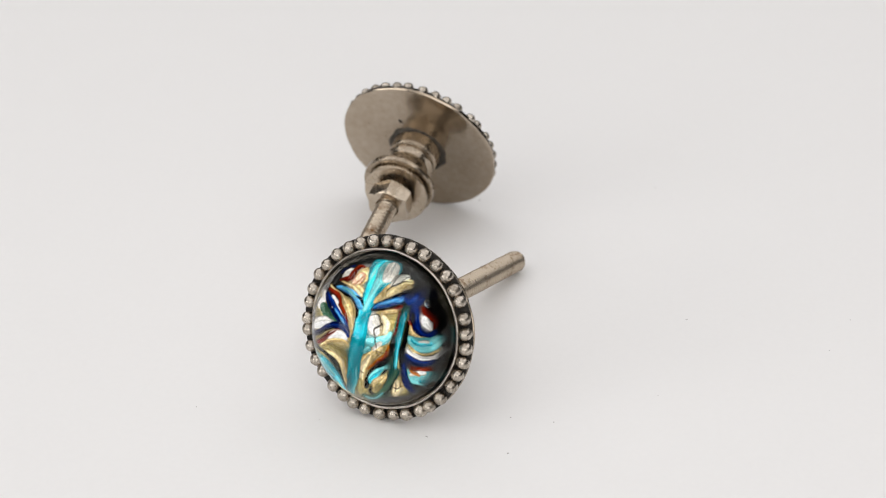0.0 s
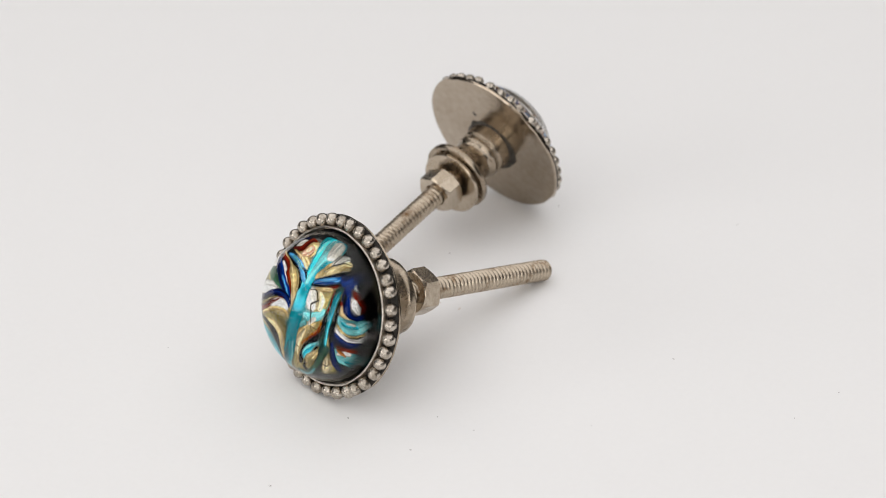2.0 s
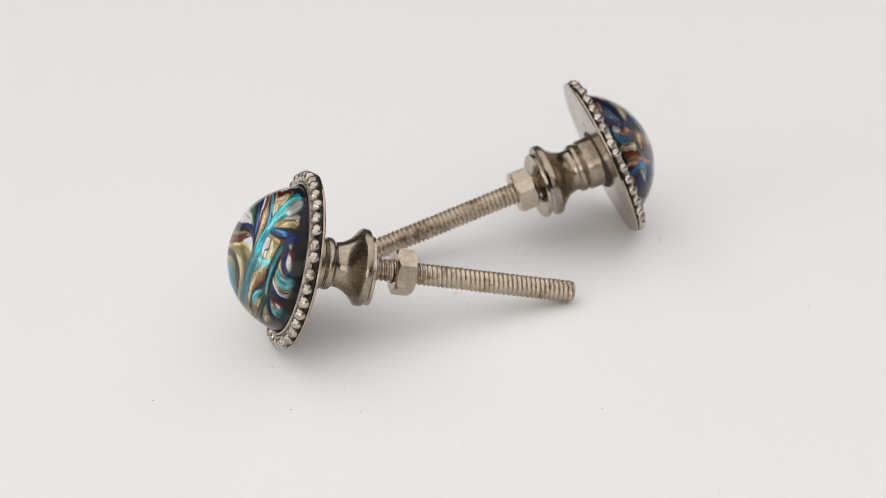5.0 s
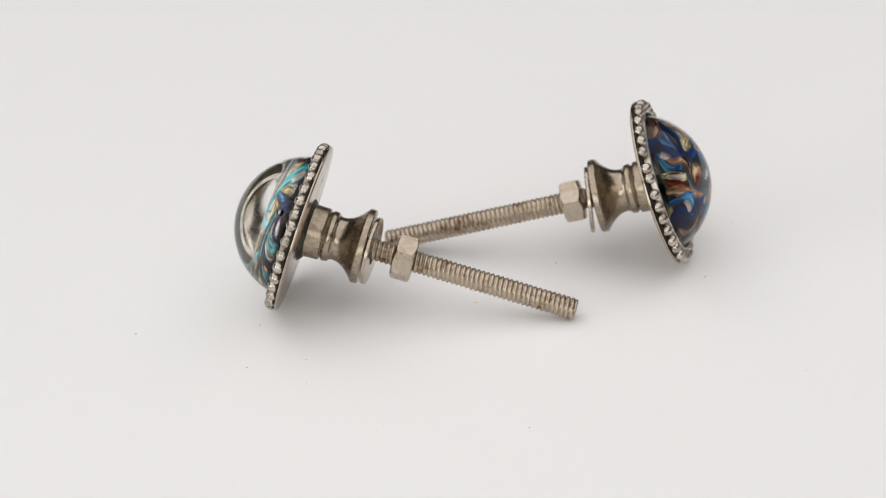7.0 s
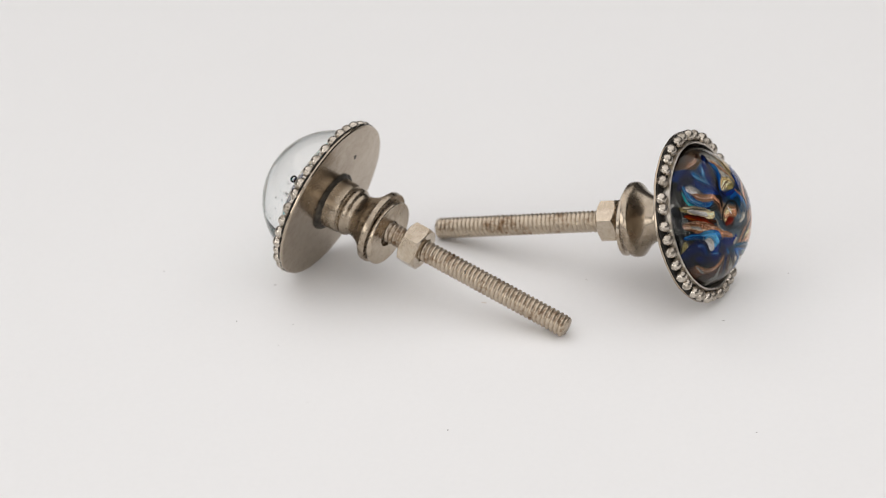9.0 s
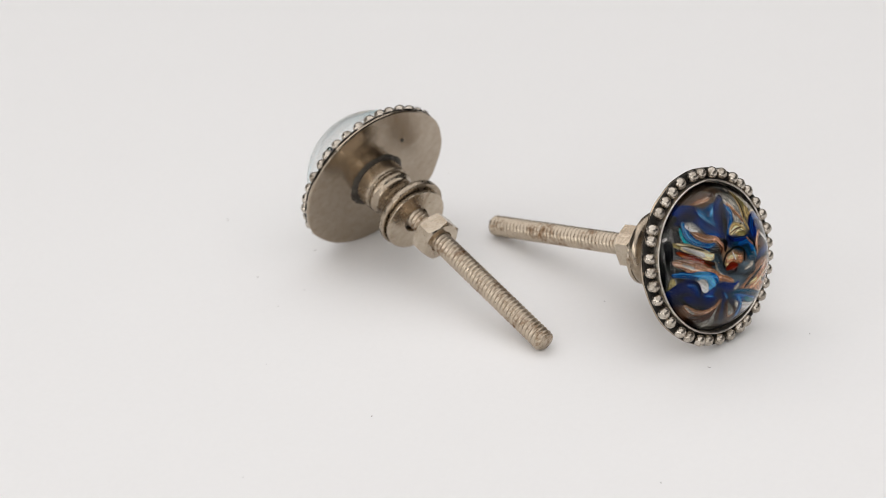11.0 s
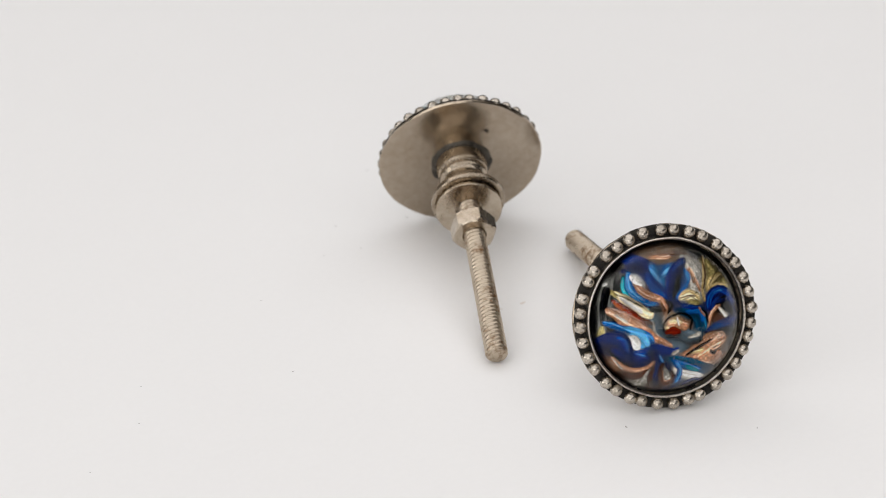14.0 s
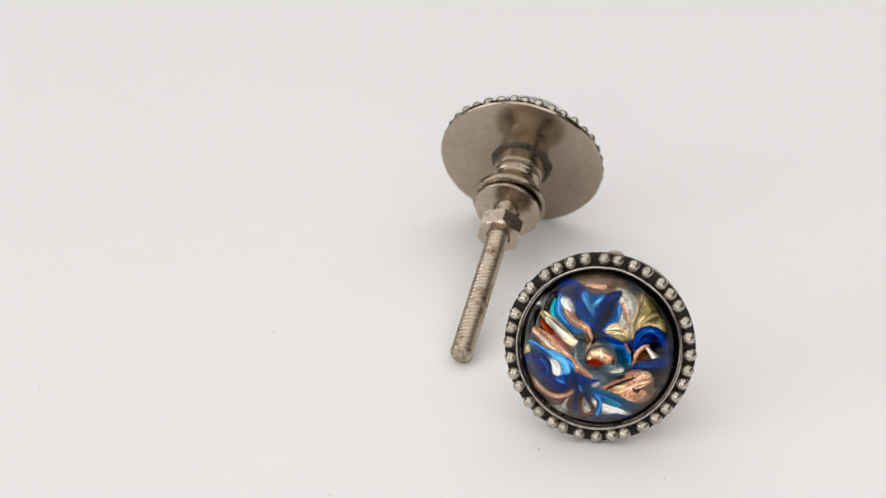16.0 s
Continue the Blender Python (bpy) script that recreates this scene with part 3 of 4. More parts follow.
    swirl(s, "teal", [(-2.8, -6.1, 0.70), (-3.0, -8.2, 1.04), (-3.5, -10.5, 1.25)])
    swirl(s, "aqua", [(-2.1, -5.9, 0.21), (-2.2, -8.1, 0.29), (-2.9, -10.3, 0.28)])
    swirl(s, "olive", [(-1.4, -7.5, 0.51), (-1.8, -9.6, 0.80), (-1.3, -11.1, 0.81)])
    swirl(s, "gold", [(5.6, 10.4, 0.41), (3.7, 9.6, 1.41), (2.1, 8.0, 1.88), (0.7, 6.5, 1.32), (-0.6, 4.9, 0.50)])
    swirl(s, "pearl", [(4.6, 11.0, 0.57), (2.8, 10.0, 1.18), (1.6, 8.5, 0.76)])
    swirl(s, "smoke", [(3.3, 12.8, 0.69), (5.4, 12.1, 1.02), (6.6, 11.2, 0.67)])
    swirl(s, "crack", [(5.8, 10.5, 0.12), (3.3, 9.5, 0.19), (1.7, 8.2, 0.23), (0.9, 7.2, 0.15)])
    swirl(s, "crack", [(1.7, 8.2, 0.11), (2.0, 9.4, 0.12), (2.8, 10.6, 0.08)])
    swirl(s, "crack", [(2.7, 9.0, 0.11), (3.9, 10.3, 0.12), (5.3, 11.6, 0.08)])
    swirl(s, "black", [(-8.8, 5.9, 0.34), (-6.4, 5.1, 0.37), (-4.7, 4.8, 0.58), (-3.5, 3.8, 0.64), (-3.1, 2.0, 0.28)])
    swirl(s, "sky", [(-7.9, 5.7, 0.32), (-6.2, 5.7, 0.68), (-4.7, 5.5, 0.81), (-3.5, 4.7, 0.86), (-2.7, 3.5, 0.50)])
    swirl(s, "aqua", [(-6.9, 5.9, 0.19), (-5.2, 5.7, 0.30), (-3.8, 5.0, 0.22)])
    swirl(s, "black", [(-3.9, 5.3, 0.18), (-2.9, 4.9, 0.29), (-2.4, 4.1, 0.18)])
    swirl(s, "gold", [(-3.7, 1.4, 0.21), (-3.6, 2.9, 0.25), (-4.1, 3.9, 0.14)])
    swirl(s, "black", [(-0.9, 3.6, 0.50), (0.3, 4.8, 0.86), (1.8, 6.0, 0.80), (3.5, 7.2, 0.89), (5.6, 8.4, 1.16), (7.0, 9.1, 1.20)])
    swirl(s, "azure", [(-0.6, 4.0, 0.36), (0.7, 4.9, 0.79), (2.2, 5.8, 0.87), (3.8, 6.7, 0.67), (4.3, 7.2, 0.30)])
    swirl(s, "sky", [(0.2, 4.8, 0.22), (1.8, 5.8, 0.40), (3.6, 6.7, 0.30)])
    swirl(s, "royal", [(-0.1, 4.2, 0.21), (1.6, 5.1, 0.29), (3.3, 5.9, 0.22)])
    swirl(s, "black", [(-0.4, 3.6, 0.21), (1.7, 4.5, 0.43), (3.8, 5.6, 0.44), (5.2, 6.3, 0.75)])
    swirl(s, "rust", [(0.9, 3.9, 0.18), (2.5, 4.6, 0.32), (3.8, 5.3, 0.44), (4.2, 5.6, 0.29)])
    swirl(s, "gold", [(0.1, 3.3, 0.28), (2.2, 4.1, 0.72), (3.6, 4.6, 0.51)])
    swirl(s, "navy", [(4.6, 7.2, 0.98), (6.2, 7.1, 1.91), (7.6, 8.3, 1.98)])
    swirl(s, "royal", [(5.5, 6.6, 0.45), (6.4, 7.2, 0.84), (6.8, 8.1, 0.39)])
    swirl(s, "green", [(4.2, 4.1, 0.51), (3.8, 1.9, 0.72), (3.6, -0.7, 0.71), (3.5, -3.5, 0.72)])
    swirl(s, "bottle", [(5.4, 5.4, 0.74), (4.9, 4.4, 1.32), (4.5, 2.0, 1.22), (4.3, -0.9, 1.22), (4.3, -3.4, 1.23), (4.0, -6.0, 1.47), (2.9, -8.8, 1.41)])
    swirl(s, "teal", [(5.3, 4.9, 0.37), (4.7, 3.5, 0.58), (4.4, 1.3, 0.43), (4.3, -2.0, 0.43), (4.2, -4.9, 0.36)])
    swirl(s, "turquoise", [(5.1, 3.9, 0.22), (4.7, 1.3, 0.29), (4.5, -1.6, 0.29), (4.3, -4.9, 0.25)])
    swirl(s, "olive", [(5.8, 5.0, 0.30), (5.7, 3.3, 0.33), (5.3, 1.1, 0.33), (5.1, -1.8, 0.29), (4.9, -4.8, 0.51)])
    swirl(s, "rust", [(4.0, 4.7, 0.22), (3.9, 3.0, 0.25), (3.7, 1.1, 0.25), (3.5, 0.0, 0.18)])
    swirl(s, "black", [(6.0, 4.1, 0.37), (5.7, 2.2, 0.73), (5.4, -0.4, 0.80), (5.3, -2.9, 0.87), (5.4, -4.7, 0.52)])
    swirl(s, "black", [(3.5, 0.4, 0.29), (3.4, -1.4, 0.86), (2.6, -3.7, 1.07), (1.1, -5.3, 1.07), (-0.1, -7.3, 0.87), (-0.7, -8.9, 0.53)])
    swirl(s, "amber", [(2.9, -1.3, 0.21), (2.6, -2.8, 0.36), (1.2, -4.3, 0.39), (-0.3, -5.9, 0.32)])
    swirl(s, "rust", [(2.7, -2.2, 0.14), (2.2, -3.6, 0.21), (0.7, -4.9, 0.21)])
    swirl(s, "aqua", [(2.5, -5.1, 0.29), (1.3, -6.2, 0.86), (0.2, -7.6, 0.87)])
    swirl(s, "turquoise", [(2.2, -5.5, 0.18), (0.8, -6.8, 0.36), (0.0, -8.0, 0.29)])
    swirl(s, "black", [(2.9, -5.4, 0.29), (1.6, -7.1, 0.29), (-0.0, -9.2, 0.39), (0.6, -10.2, 0.34)])
    swirl(s, "gold", [(2.7, -6.5, 0.73), (1.6, -7.6, 1.25), (0.7, -8.9, 0.99)])
    swirl(s, "olive", [(1.8, -7.8, 0.44), (0.9, -9.1, 0.39)])
    swirl(s, "green", [(-1.2, -10.6, 0.90), (0.4, -10.9, 1.10), (2.5, -9.3, 1.04), (4.0, -6.8, 0.67), (4.5, -5.2, 0.37)])
    swirl(s, "aqua", [(-0.9, -10.7, 0.46), (0.6, -11.0, 0.56), (2.3, -9.5, 0.32)])
    swirl(s, "black", [(3.3, -8.8, 0.24), (2.5, -10.0, 0.34), (4.0, -7.9, 0.23)])
    swirl(s, "cream", [(4.9, -7.1, 0.68), (4.9, -8.5, 1.60), (4.3, -9.9, 1.04)])
    swirl(s, "gold", [(5.6, -6.2, 0.53), (5.5, -8.3, 0.64)])
    swirl(s, "crack", [(4.0, -6.8, 0.11), (4.5, -7.9, 0.15), (4.3, -9.4, 0.12)])
    swirl(s, "crack", [(3.6, -8.4, 0.12), (4.7, -8.7, 0.12), (5.7, -8.0, 0.12)])
    swirl(s, "crack", [(2.5, -5.5, 0.11), (3.4, -6.4, 0.15), (2.9, -7.3, 0.11)])
    swirl(s, "navy", [(6.3, 6.4, 1.13), (6.7, 3.9, 1.48), (7.6, 1.8, 1.26), (9.4, 1.2, 1.07), (11.1, 2.4, 0.64)])
    swirl(s, "black", [(8.6, 7.3, 1.98), (10.8, 6.2, 2.44), (12.5, 3.3, 2.49), (13.3, -0.2, 1.71)])
    swirl(s, "black", [(6.4, 4.9, 0.60), (6.5, 3.1, 0.52)])
    swirl(s, "rust", [(7.8, 6.2, 0.38), (9.1, 5.1, 1.17), (10.7, 4.2, 0.96), (10.4, 2.8, 0.47)])
    swirl(s, "black", [(9.5, 6.5, 0.40), (11.2, 5.1, 0.65)])
    swirl(s, "white", [(8.3, 4.7, 0.38), (9.0, 3.6, 1.23), (10.0, 2.6, 0.62)])
    swirl(s, "royal", [(7.1, 2.8, 0.44), (8.4, 1.6, 0.45), (10.2, 1.5, 0.31)])
    swirl(s, "rust", [(5.9, 3.3, 0.29), (6.4, 2.4, 0.37), (6.3, 1.2, 0.29)])
    swirl(s, "gold", [(6.2, 2.7, 0.29), (6.5, 1.5, 0.59), (7.9, 0.9, 0.52), (9.9, 0.7, 0.39)])
    swirl(s, "aqua", [(6.2, 0.5, 0.73), (7.6, -0.2, 1.86), (9.6, -0.2, 2.08), (11.5, 0.6, 1.62), (12.9, 1.6, 0.84)])
    swirl(s, "turquoise", [(6.6, 0.4, 0.44), (8.4, -0.3, 0.60), (10.7, 0.2, 0.55)])
    swirl(s, "pearl", [(8.0, 0.2, 0.30), (9.9, 0.3, 0.39)])
    swirl(s, "gold", [(6.3, -0.6, 0.26), (7.6, -1.8, 0.45), (9.7, -2.0, 0.39), (11.9, -1.0, 0.33)])
    swirl(s, "black", [(7.8, -2.0, 0.15), (9.7, -2.2, 0.23), (11.7, -1.3, 0.16)])
    swirl(s, "crack", [(9.2, -2.4, 0.23), (9.5, -2.7, 0.27), (9.8, -2.4, 0.12)])
    swirl(s, "white", [(6.2, -1.5, 0.37), (7.5, -2.4, 0.75), (9.4, -2.7, 0.78), (11.4, -2.2, 0.74), (13.2, -0.6, 0.43)])
    swirl(s, "navy", [(6.0, -2.4, 0.51), (7.5, -3.4, 0.98), (9.5, -3.7, 0.95), (11.4, -2.9, 0.59)])
    swirl(s, "rust", [(6.8, -4.6, 0.30), (8.8, -4.9, 0.71), (11.6, -4.7, 0.61)])
    swirl(s, "smoke", [(11.6, -4.4, 1.30), (13.2, -2.7, 1.33)])
    swirl(s, "aqua", [(6.3, -5.0, 0.53), (7.5, -6.3, 1.82), (9.7, -6.5, 2.16), (11.7, -6.0, 1.39)])
    swirl(s, "pearl", [(6.9, -5.9, 0.39), (8.4, -5.5, 0.64), (9.6, -5.6, 0.58)])
    swirl(s, "amber", [(6.7, -5.0, 0.23), (7.8, -5.6, 0.47), (8.6, -6.1, 0.20)])
    swirl(s, "teal", [(8.5, -7.1, 0.51), (10.6, -7.5, 0.76)])
    swirl(s, "navy", [(5.8, -3.9, 0.51), (5.9, -5.8, 0.90), (6.5, -7.8, 1.05), (7.6, -9.5, 0.66)])
    swirl(s, "royal", [(5.9, -5.0, 0.22), (6.4, -7.4, 0.32)])
    swirl(s, "black", [(7.7, -7.8, 0.68), (9.9, -9.0, 1.23), (11.9, -7.9, 1.24)])
    swirl(s, "smoke", [(0.0, -12.1, 0.97), (3.2, -11.3, 1.20), (6.6, -10.8, 1.07)])
    swirl(s, "smoke", [(8.0, 8.2, 0.32), (8.9, 7.8, 0.32), (8.7, 6.7, 0.24)])
    return s


def blue_copper_blossom():
    """Petals of blue, copper, cream and rust round a small eye."""
    s = []
    swirl(s, "smoke", [(-9.7, 10.2, 4.37), (-11.6, 4.7, 3.81), (-12.8, -1.1, 3.55)])
    swirl(s, "umber", [(-4.0, 13.4, 1.88), (0.0, 12.4, 2.54), (3.5, 12.5, 2.30)])
    swirl(s, "copper", [(-3.0, 12.4, 0.46), (0.0, 12.0, 0.89), (1.7, 12.5, 0.55)])
    swirl(s, "brown", [(0.9, 12.4, 0.27), (1.9, 12.2, 0.45), (2.6, 12.5, 0.27)])
    swirl(s, "silver", [(3.4, 11.6, 1.53), (5.0, 7.6, 2.53), (5.3, 4.3, 1.89)])
    swirl(s, "copper", [(4.2, 9.3, 0.43), (5.0, 6.8, 0.50), (5.6, 4.7, 0.33)])
    swirl(s, "olive", [(8.8, 10.4, 1.43), (9.5, 7.7, 2.30), (8.4, 5.1, 2.16)])
    swirl(s, "smoke", [(11.7, 9.0, 1.98), (12.9, 5.9, 1.52)])
    swirl(s, "olive", [(11.3, 5.9, 1.91), (12.1, 4.2, 0.97)])
    swirl(s, "smoke", [(5.4, 13.5, 1.89), (8.9, 11.3, 1.45)])
    swirl(s, "gold", [(7.9, 11.3, 0.24), (6.7, 7.2, 0.34), (6.1, 4.7, 0.33), (6.2, 2.7, 0.25)])
    swirl(s, "gold", [(7.0, 4.7, 0.50), (8.4, 6.4, 0.97), (10.9, 7.2, 0.67)])
    swirl(s, "gold", [(7.5, 5.1, 0.25), (9.3, 5.5, 0.44), (11.7, 5.0, 0.29)])
    swirl(s, "brown", [(7.4, 10.8, 0.14), (7.2, 7.6, 0.17), (6.3, 5.1, 0.17)])
    swirl(s, "crack", [(7.5, 5.3, 0.09), (8.9, 7.2, 0.14), (10.5, 8.1, 0.10)])
    swirl(s, "crack", [(8.4, 5.5, 0.09), (10.3, 6.8, 0.14), (11.0, 5.9, 0.09)])
    swirl(s, "black", [(7.4, 1.0, 1.25), (10.0, 1.7, 2.65), (12.8, 0.6, 2.99), (13.2, -3.0, 3.25)])
    swirl(s, "navy", [(7.0, 1.0, 0.58), (8.0, 2.6, 1.69), (10.6, 3.4, 2.08), (12.8, 1.5, 2.49), (13.4, -1.7, 2.13)])
    swirl(s, "royal", [(6.6, 1.4, 0.50), (7.2, 3.5, 1.00), (9.2, 4.5, 1.14), (11.6, 3.5, 1.23), (12.8, 1.5, 0.60)])
    swirl(s, "azure", [(7.0, 2.9, 0.21), (8.3, 4.1, 0.30), (10.1, 4.2, 0.27)])
    swirl(s, "black", [(8.2, 1.8, 0.68), (10.0, 1.3, 1.06), (11.5, -0.1, 0.94)])
    swirl(s, "crack", [(9.4, 2.8, 0.22), (10.3, 2.9, 0.36), (10.6, 3.2, 0.18)])
    swirl(s, "brown", [(7.0, -1.2, 0.33), (8.2, -0.3, 1.27), (9.8, -0.4, 0.88)])
    swirl(s, "copper", [(6.1, -1.8, 0.25), (7.0, -0.0, 0.58), (8.0, 1.2, 0.51), (9.1, 1.8, 0.26)])
    swirl(s, "pearl", [(8.7, 1.4, 0.34), (9.6, 0.4, 0.52), (10.4, -0.8, 0.63)])
    swirl(s, "navy", [(5.7, -2.6, 0.41), (8.2, -1.9, 1.28), (11.0, -1.8, 1.86), (13.7, -1.7, 2.17)])
    swirl(s, "royal", [(6.1, -2.4, 0.33), (8.2, -1.9, 0.77), (11.0, -1.7, 0.65)])
    swirl(s, "azure", [(7.0, -2.3, 0.25), (9.1, -1.9, 0.35)])
    swirl(s, "black", [(4.9, -3.0, 0.58), (8.3, -3.0, 0.86), (12.1, -3.7, 1.54)])
    swirl(s, "black", [(10.2, -5.2, 1.45), (12.4, -5.7, 2.25), (13.3, -4.0, 1.69)])
    swirl(s, "silver", [(12.0, -5.1, 0.32), (12.8, -4.6, 0.44), (13.0, -3.9, 0.22)])
    swirl(s, "umber", [(4.6, -6.9, 1.73), (7.1, -6.6, 3.15), (9.2, -5.1, 2.77)])
    swirl(s, "copper", [(1.6, -6.3, 0.84), (3.8, -5.7, 2.09), (6.6, -4.6, 2.99), (9.0, -4.2, 2.06)])
    swirl(s, "copper", [(5.0, -7.4, 1.76), (7.2, -8.1, 2.38), (8.5, -7.3, 1.45)])
    swirl(s, "gold", [(2.6, -5.9, 0.42), (5.0, -5.6, 0.59)])
    swirl(s, "crack", [(6.4, -6.1, 0.35), (7.2, -6.7, 0.54), (7.7, -6.3, 0.27)])
    swirl(s, "crack", [(7.1, -5.7, 0.13), (8.3, -5.4, 0.14)])
    swirl(s, "black", [(1.8, -6.3, 0.33), (4.1, -5.1, 0.42), (7.0, -4.0, 0.34)])
    swirl(s, "bluegreen", [(-1.4, -6.4, 0.50), (0.6, -7.0, 1.35), (3.0, -8.2, 2.02), (5.6, -9.7, 2.16), (7.4, -10.0, 1.08)])
    swirl(s, "azure", [(-0.6, -6.8, 0.34), (1.8, -8.1, 0.78), (4.7, -9.5, 0.86)])
    swirl(s, "teal", [(1.8, -8.1, 0.43), (4.3, -9.8, 0.67)])
    swirl(s, "pearl", [(-0.2, -8.6, 0.61), (1.0, -9.6, 1.37), (3.1, -10.7, 1.49), (5.3, -11.4, 0.78)])
    swirl(s, "white", [(0.6, -9.3, 0.36), (2.3, -10.4, 0.67), (4.0, -11.1, 0.42)])
    swirl(s, "navy", [(1.5, -12.9, 0.95), (3.6, -12.1, 1.23), (6.5, -13.4, 0.93)])
    swirl(s, "bluegrey", [(-3.5, 1.4, 1.61), (-3.0, -1.0, 2.02), (-1.0, -3.4, 2.03), (1.7, -4.6, 1.64)])
    swirl(s, "silver", [(-3.7, 0.6, 0.32), (-3.4, -1.4, 0.40), (-1.8, -3.4, 0.41)])
    swirl(s, "copper", [(-3.4, -2.3, 0.65), (-2.6, -3.0, 0.89), (-0.6, -4.2, 0.65)])
    swirl(s, "bluegrey", [(1.7, -2.1, 2.01), (3.7, -3.4, 1.63), (4.9, -3.0, 0.82)])
    swirl(s, "silver", [(2.5, -3.0, 0.41), (4.1, -2.8, 0.57), (4.7, -2.2, 0.33)])
    swirl(s, "bluegreen", [(2.1, 1.9, 1.36), (4.5, 0.7, 2.27), (5.3, -1.8, 1.64)])
    swirl(s, "black", [(3.3, 1.9, 0.32), (5.7, 1.1, 0.41), (6.3, -1.0, 0.33)])
    swirl(s, "azure", [(2.5, 1.5, 0.48), (4.9, 1.1, 0.81), (5.3, -0.6, 0.57)])
    swirl(s, "royal", [(1.7, 2.7, 0.40), (3.7, 2.1, 0.56), (5.3, 1.9, 0.41)])
    swirl(s, "copper", [(4.9, 1.9, 0.24), (5.7, 0.2, 0.25)])
    swirl(s, "black", [(-1.8, -1.4, 0.20), (-1.7, 0.1, 0.28), (-0.3, 1.1, 0.32), (1.7, 1.3, 0.28), (3.1, 0.3, 0.32), (2.9, -1.7, 0.24)])
    swirl(s, "copper", [(-0.7, -0.1, 1.20), (0.9, -0.3, 1.60), (2.1, -0.9, 1.20)])
    swirl(s, "cream", [(-0.7, 0.1, 0.56), (0.5, 0.3, 0.64), (1.5, -0.1, 0.48)])
    swirl(s, "gold", [(-1.3, -0.7, 0.48), (-0.7, -1.5, 0.56)])
    swirl(s, "rust", [(-1.4, -1.6, 0.56), (-0.1, -1.5, 1.12), (0.9, -1.9, 0.64)])
    swirl(s, "white", [(0.8, 0.8, 0.20), (1.0, -0.6, 0.20)])
    swirl(s, "black", [(-1.4, -2.4, 0.24), (0.1, -2.6, 0.32), (1.1, -2.1, 0.24)])
    swirl(s, "black", [(2.9, -4.0, 0.25), (4.1, -4.2, 0.41), (5.1, -3.7, 0.25)])
    swirl(s, "crack", [(1.7, -3.8, 0.12), (3.3, -4.4, 0.16), (4.9, -3.0, 0.12)])
    swirl(s, "navy", [(-8.3, 10.6, 1.42), (-6.1, 11.5, 2.79), (-3.8, 11.2, 1.79)])
    swirl(s, "black", [(-9.9, 11.1, 1.46), (-8.0, 11.5, 1.44)])
    swirl(s, "navy", [(-4.2, 10.6, 1.33), (-2.9, 8.8, 0.84)])
    swirl(s, "azure", [(-2.9, 10.6, 0.87), (-1.8, 8.4, 1.50), (-0.9, 5.9, 0.98)])
    swirl(s, "sky", [(-3.1, 10.1, 0.35), (-2.2, 8.6, 0.50), (-1.4, 7.2, 0.25)])
    swirl(s, "royal", [(-3.9, 9.4, 0.60), (-2.8, 7.1, 1.40), (-1.3, 5.1, 1.54), (-0.3, 4.1, 0.56)])
    swirl(s, "azure", [(-3.9, 8.4, 0.21), (-2.6, 6.3, 0.33), (-1.1, 4.5, 0.24)])
    swirl(s, "azure", [(-1.2, 8.8, 0.84), (0.0, 9.3, 1.52), (1.3, 10.2, 0.86)])
    swirl(s, "sky", [(-1.0, 8.4, 0.33), (0.0, 9.1, 0.59), (0.9, 9.8, 0.26)])
    swirl(s, "navy", [(3.6, 11.1, 0.89), (2.1, 9.5, 1.96), (0.5, 7.2, 1.89), (-0.1, 4.5, 1.05)])
    swirl(s, "black", [(2.1, 8.0, 0.58), (1.3, 6.0, 1.06), (0.5, 4.3, 0.56)])
    swirl(s, "royal", [(3.4, 10.6, 0.35), (2.1, 10.2, 0.60), (1.1, 9.1, 0.42)])
    swirl(s, "azure", [(3.2, 9.3, 0.43), (3.5, 7.6, 1.00), (2.7, 6.0, 0.90), (1.1, 4.1, 0.48)])
    swirl(s, "sky", [(3.4, 8.5, 0.25), (3.7, 6.8, 0.33)])
    swirl(s, "copper", [(3.8, 9.1, 0.34), (4.5, 8.0, 0.34), (4.6, 6.4, 0.33)])
    swirl(s, "cream", [(1.7, 4.1, 0.48), (2.9, 4.5, 1.46), (4.9, 3.7, 1.47)])
    swirl(s, "gold", [(2.1, 4.7, 0.24), (3.7, 4.9, 0.33), (5.3, 3.1, 0.25)])
    swirl(s, "brown", [(1.7, 4.1, 0.12), (3.3, 4.1, 0.20), (4.5, 3.9, 0.12)])
    swirl(s, "crack", [(2.3, 3.7, 0.12), (3.7, 3.8, 0.12), (4.9, 2.9, 0.12)])
    swirl(s, "olive", [(3.3, 3.1, 0.56), (4.9, 2.7, 0.65)])
    swirl(s, "crack", [(4.6, 4.5, 0.20), (4.9, 4.7, 0.21)])
    swirl(s, "black", [(-1.5, 4.3, 0.56), (-0.1, 3.1, 0.80), (-0.7, 1.5, 0.48)])
    swirl(s, "navy", [(0.9, 3.9, 0.40), (1.7, 2.7, 0.56)])
    swirl(s, "teal", [(-8.1, 9.2, 0.64), (-8.1, 6.6, 0.79), (-6.4, 3.9, 0.83), (-3.9, 2.8, 0.57)])
    swirl(s, "azure", [(-7.1, 9.9, 0.64), (-7.3, 7.5, 1.22), (-6.3, 5.4, 1.17), (-4.4, 4.0, 1.06), (-2.7, 3.7, 0.40)])
    swirl(s, "sky", [(-7.1, 8.8, 0.27), (-6.9, 6.6, 0.43), (-5.2, 4.6, 0.33)])
    swirl(s, "navy", [(-6.0, 4.2, 0.33), (-4.3, 3.2, 0.41), (-3.1, 3.2, 0.24)])
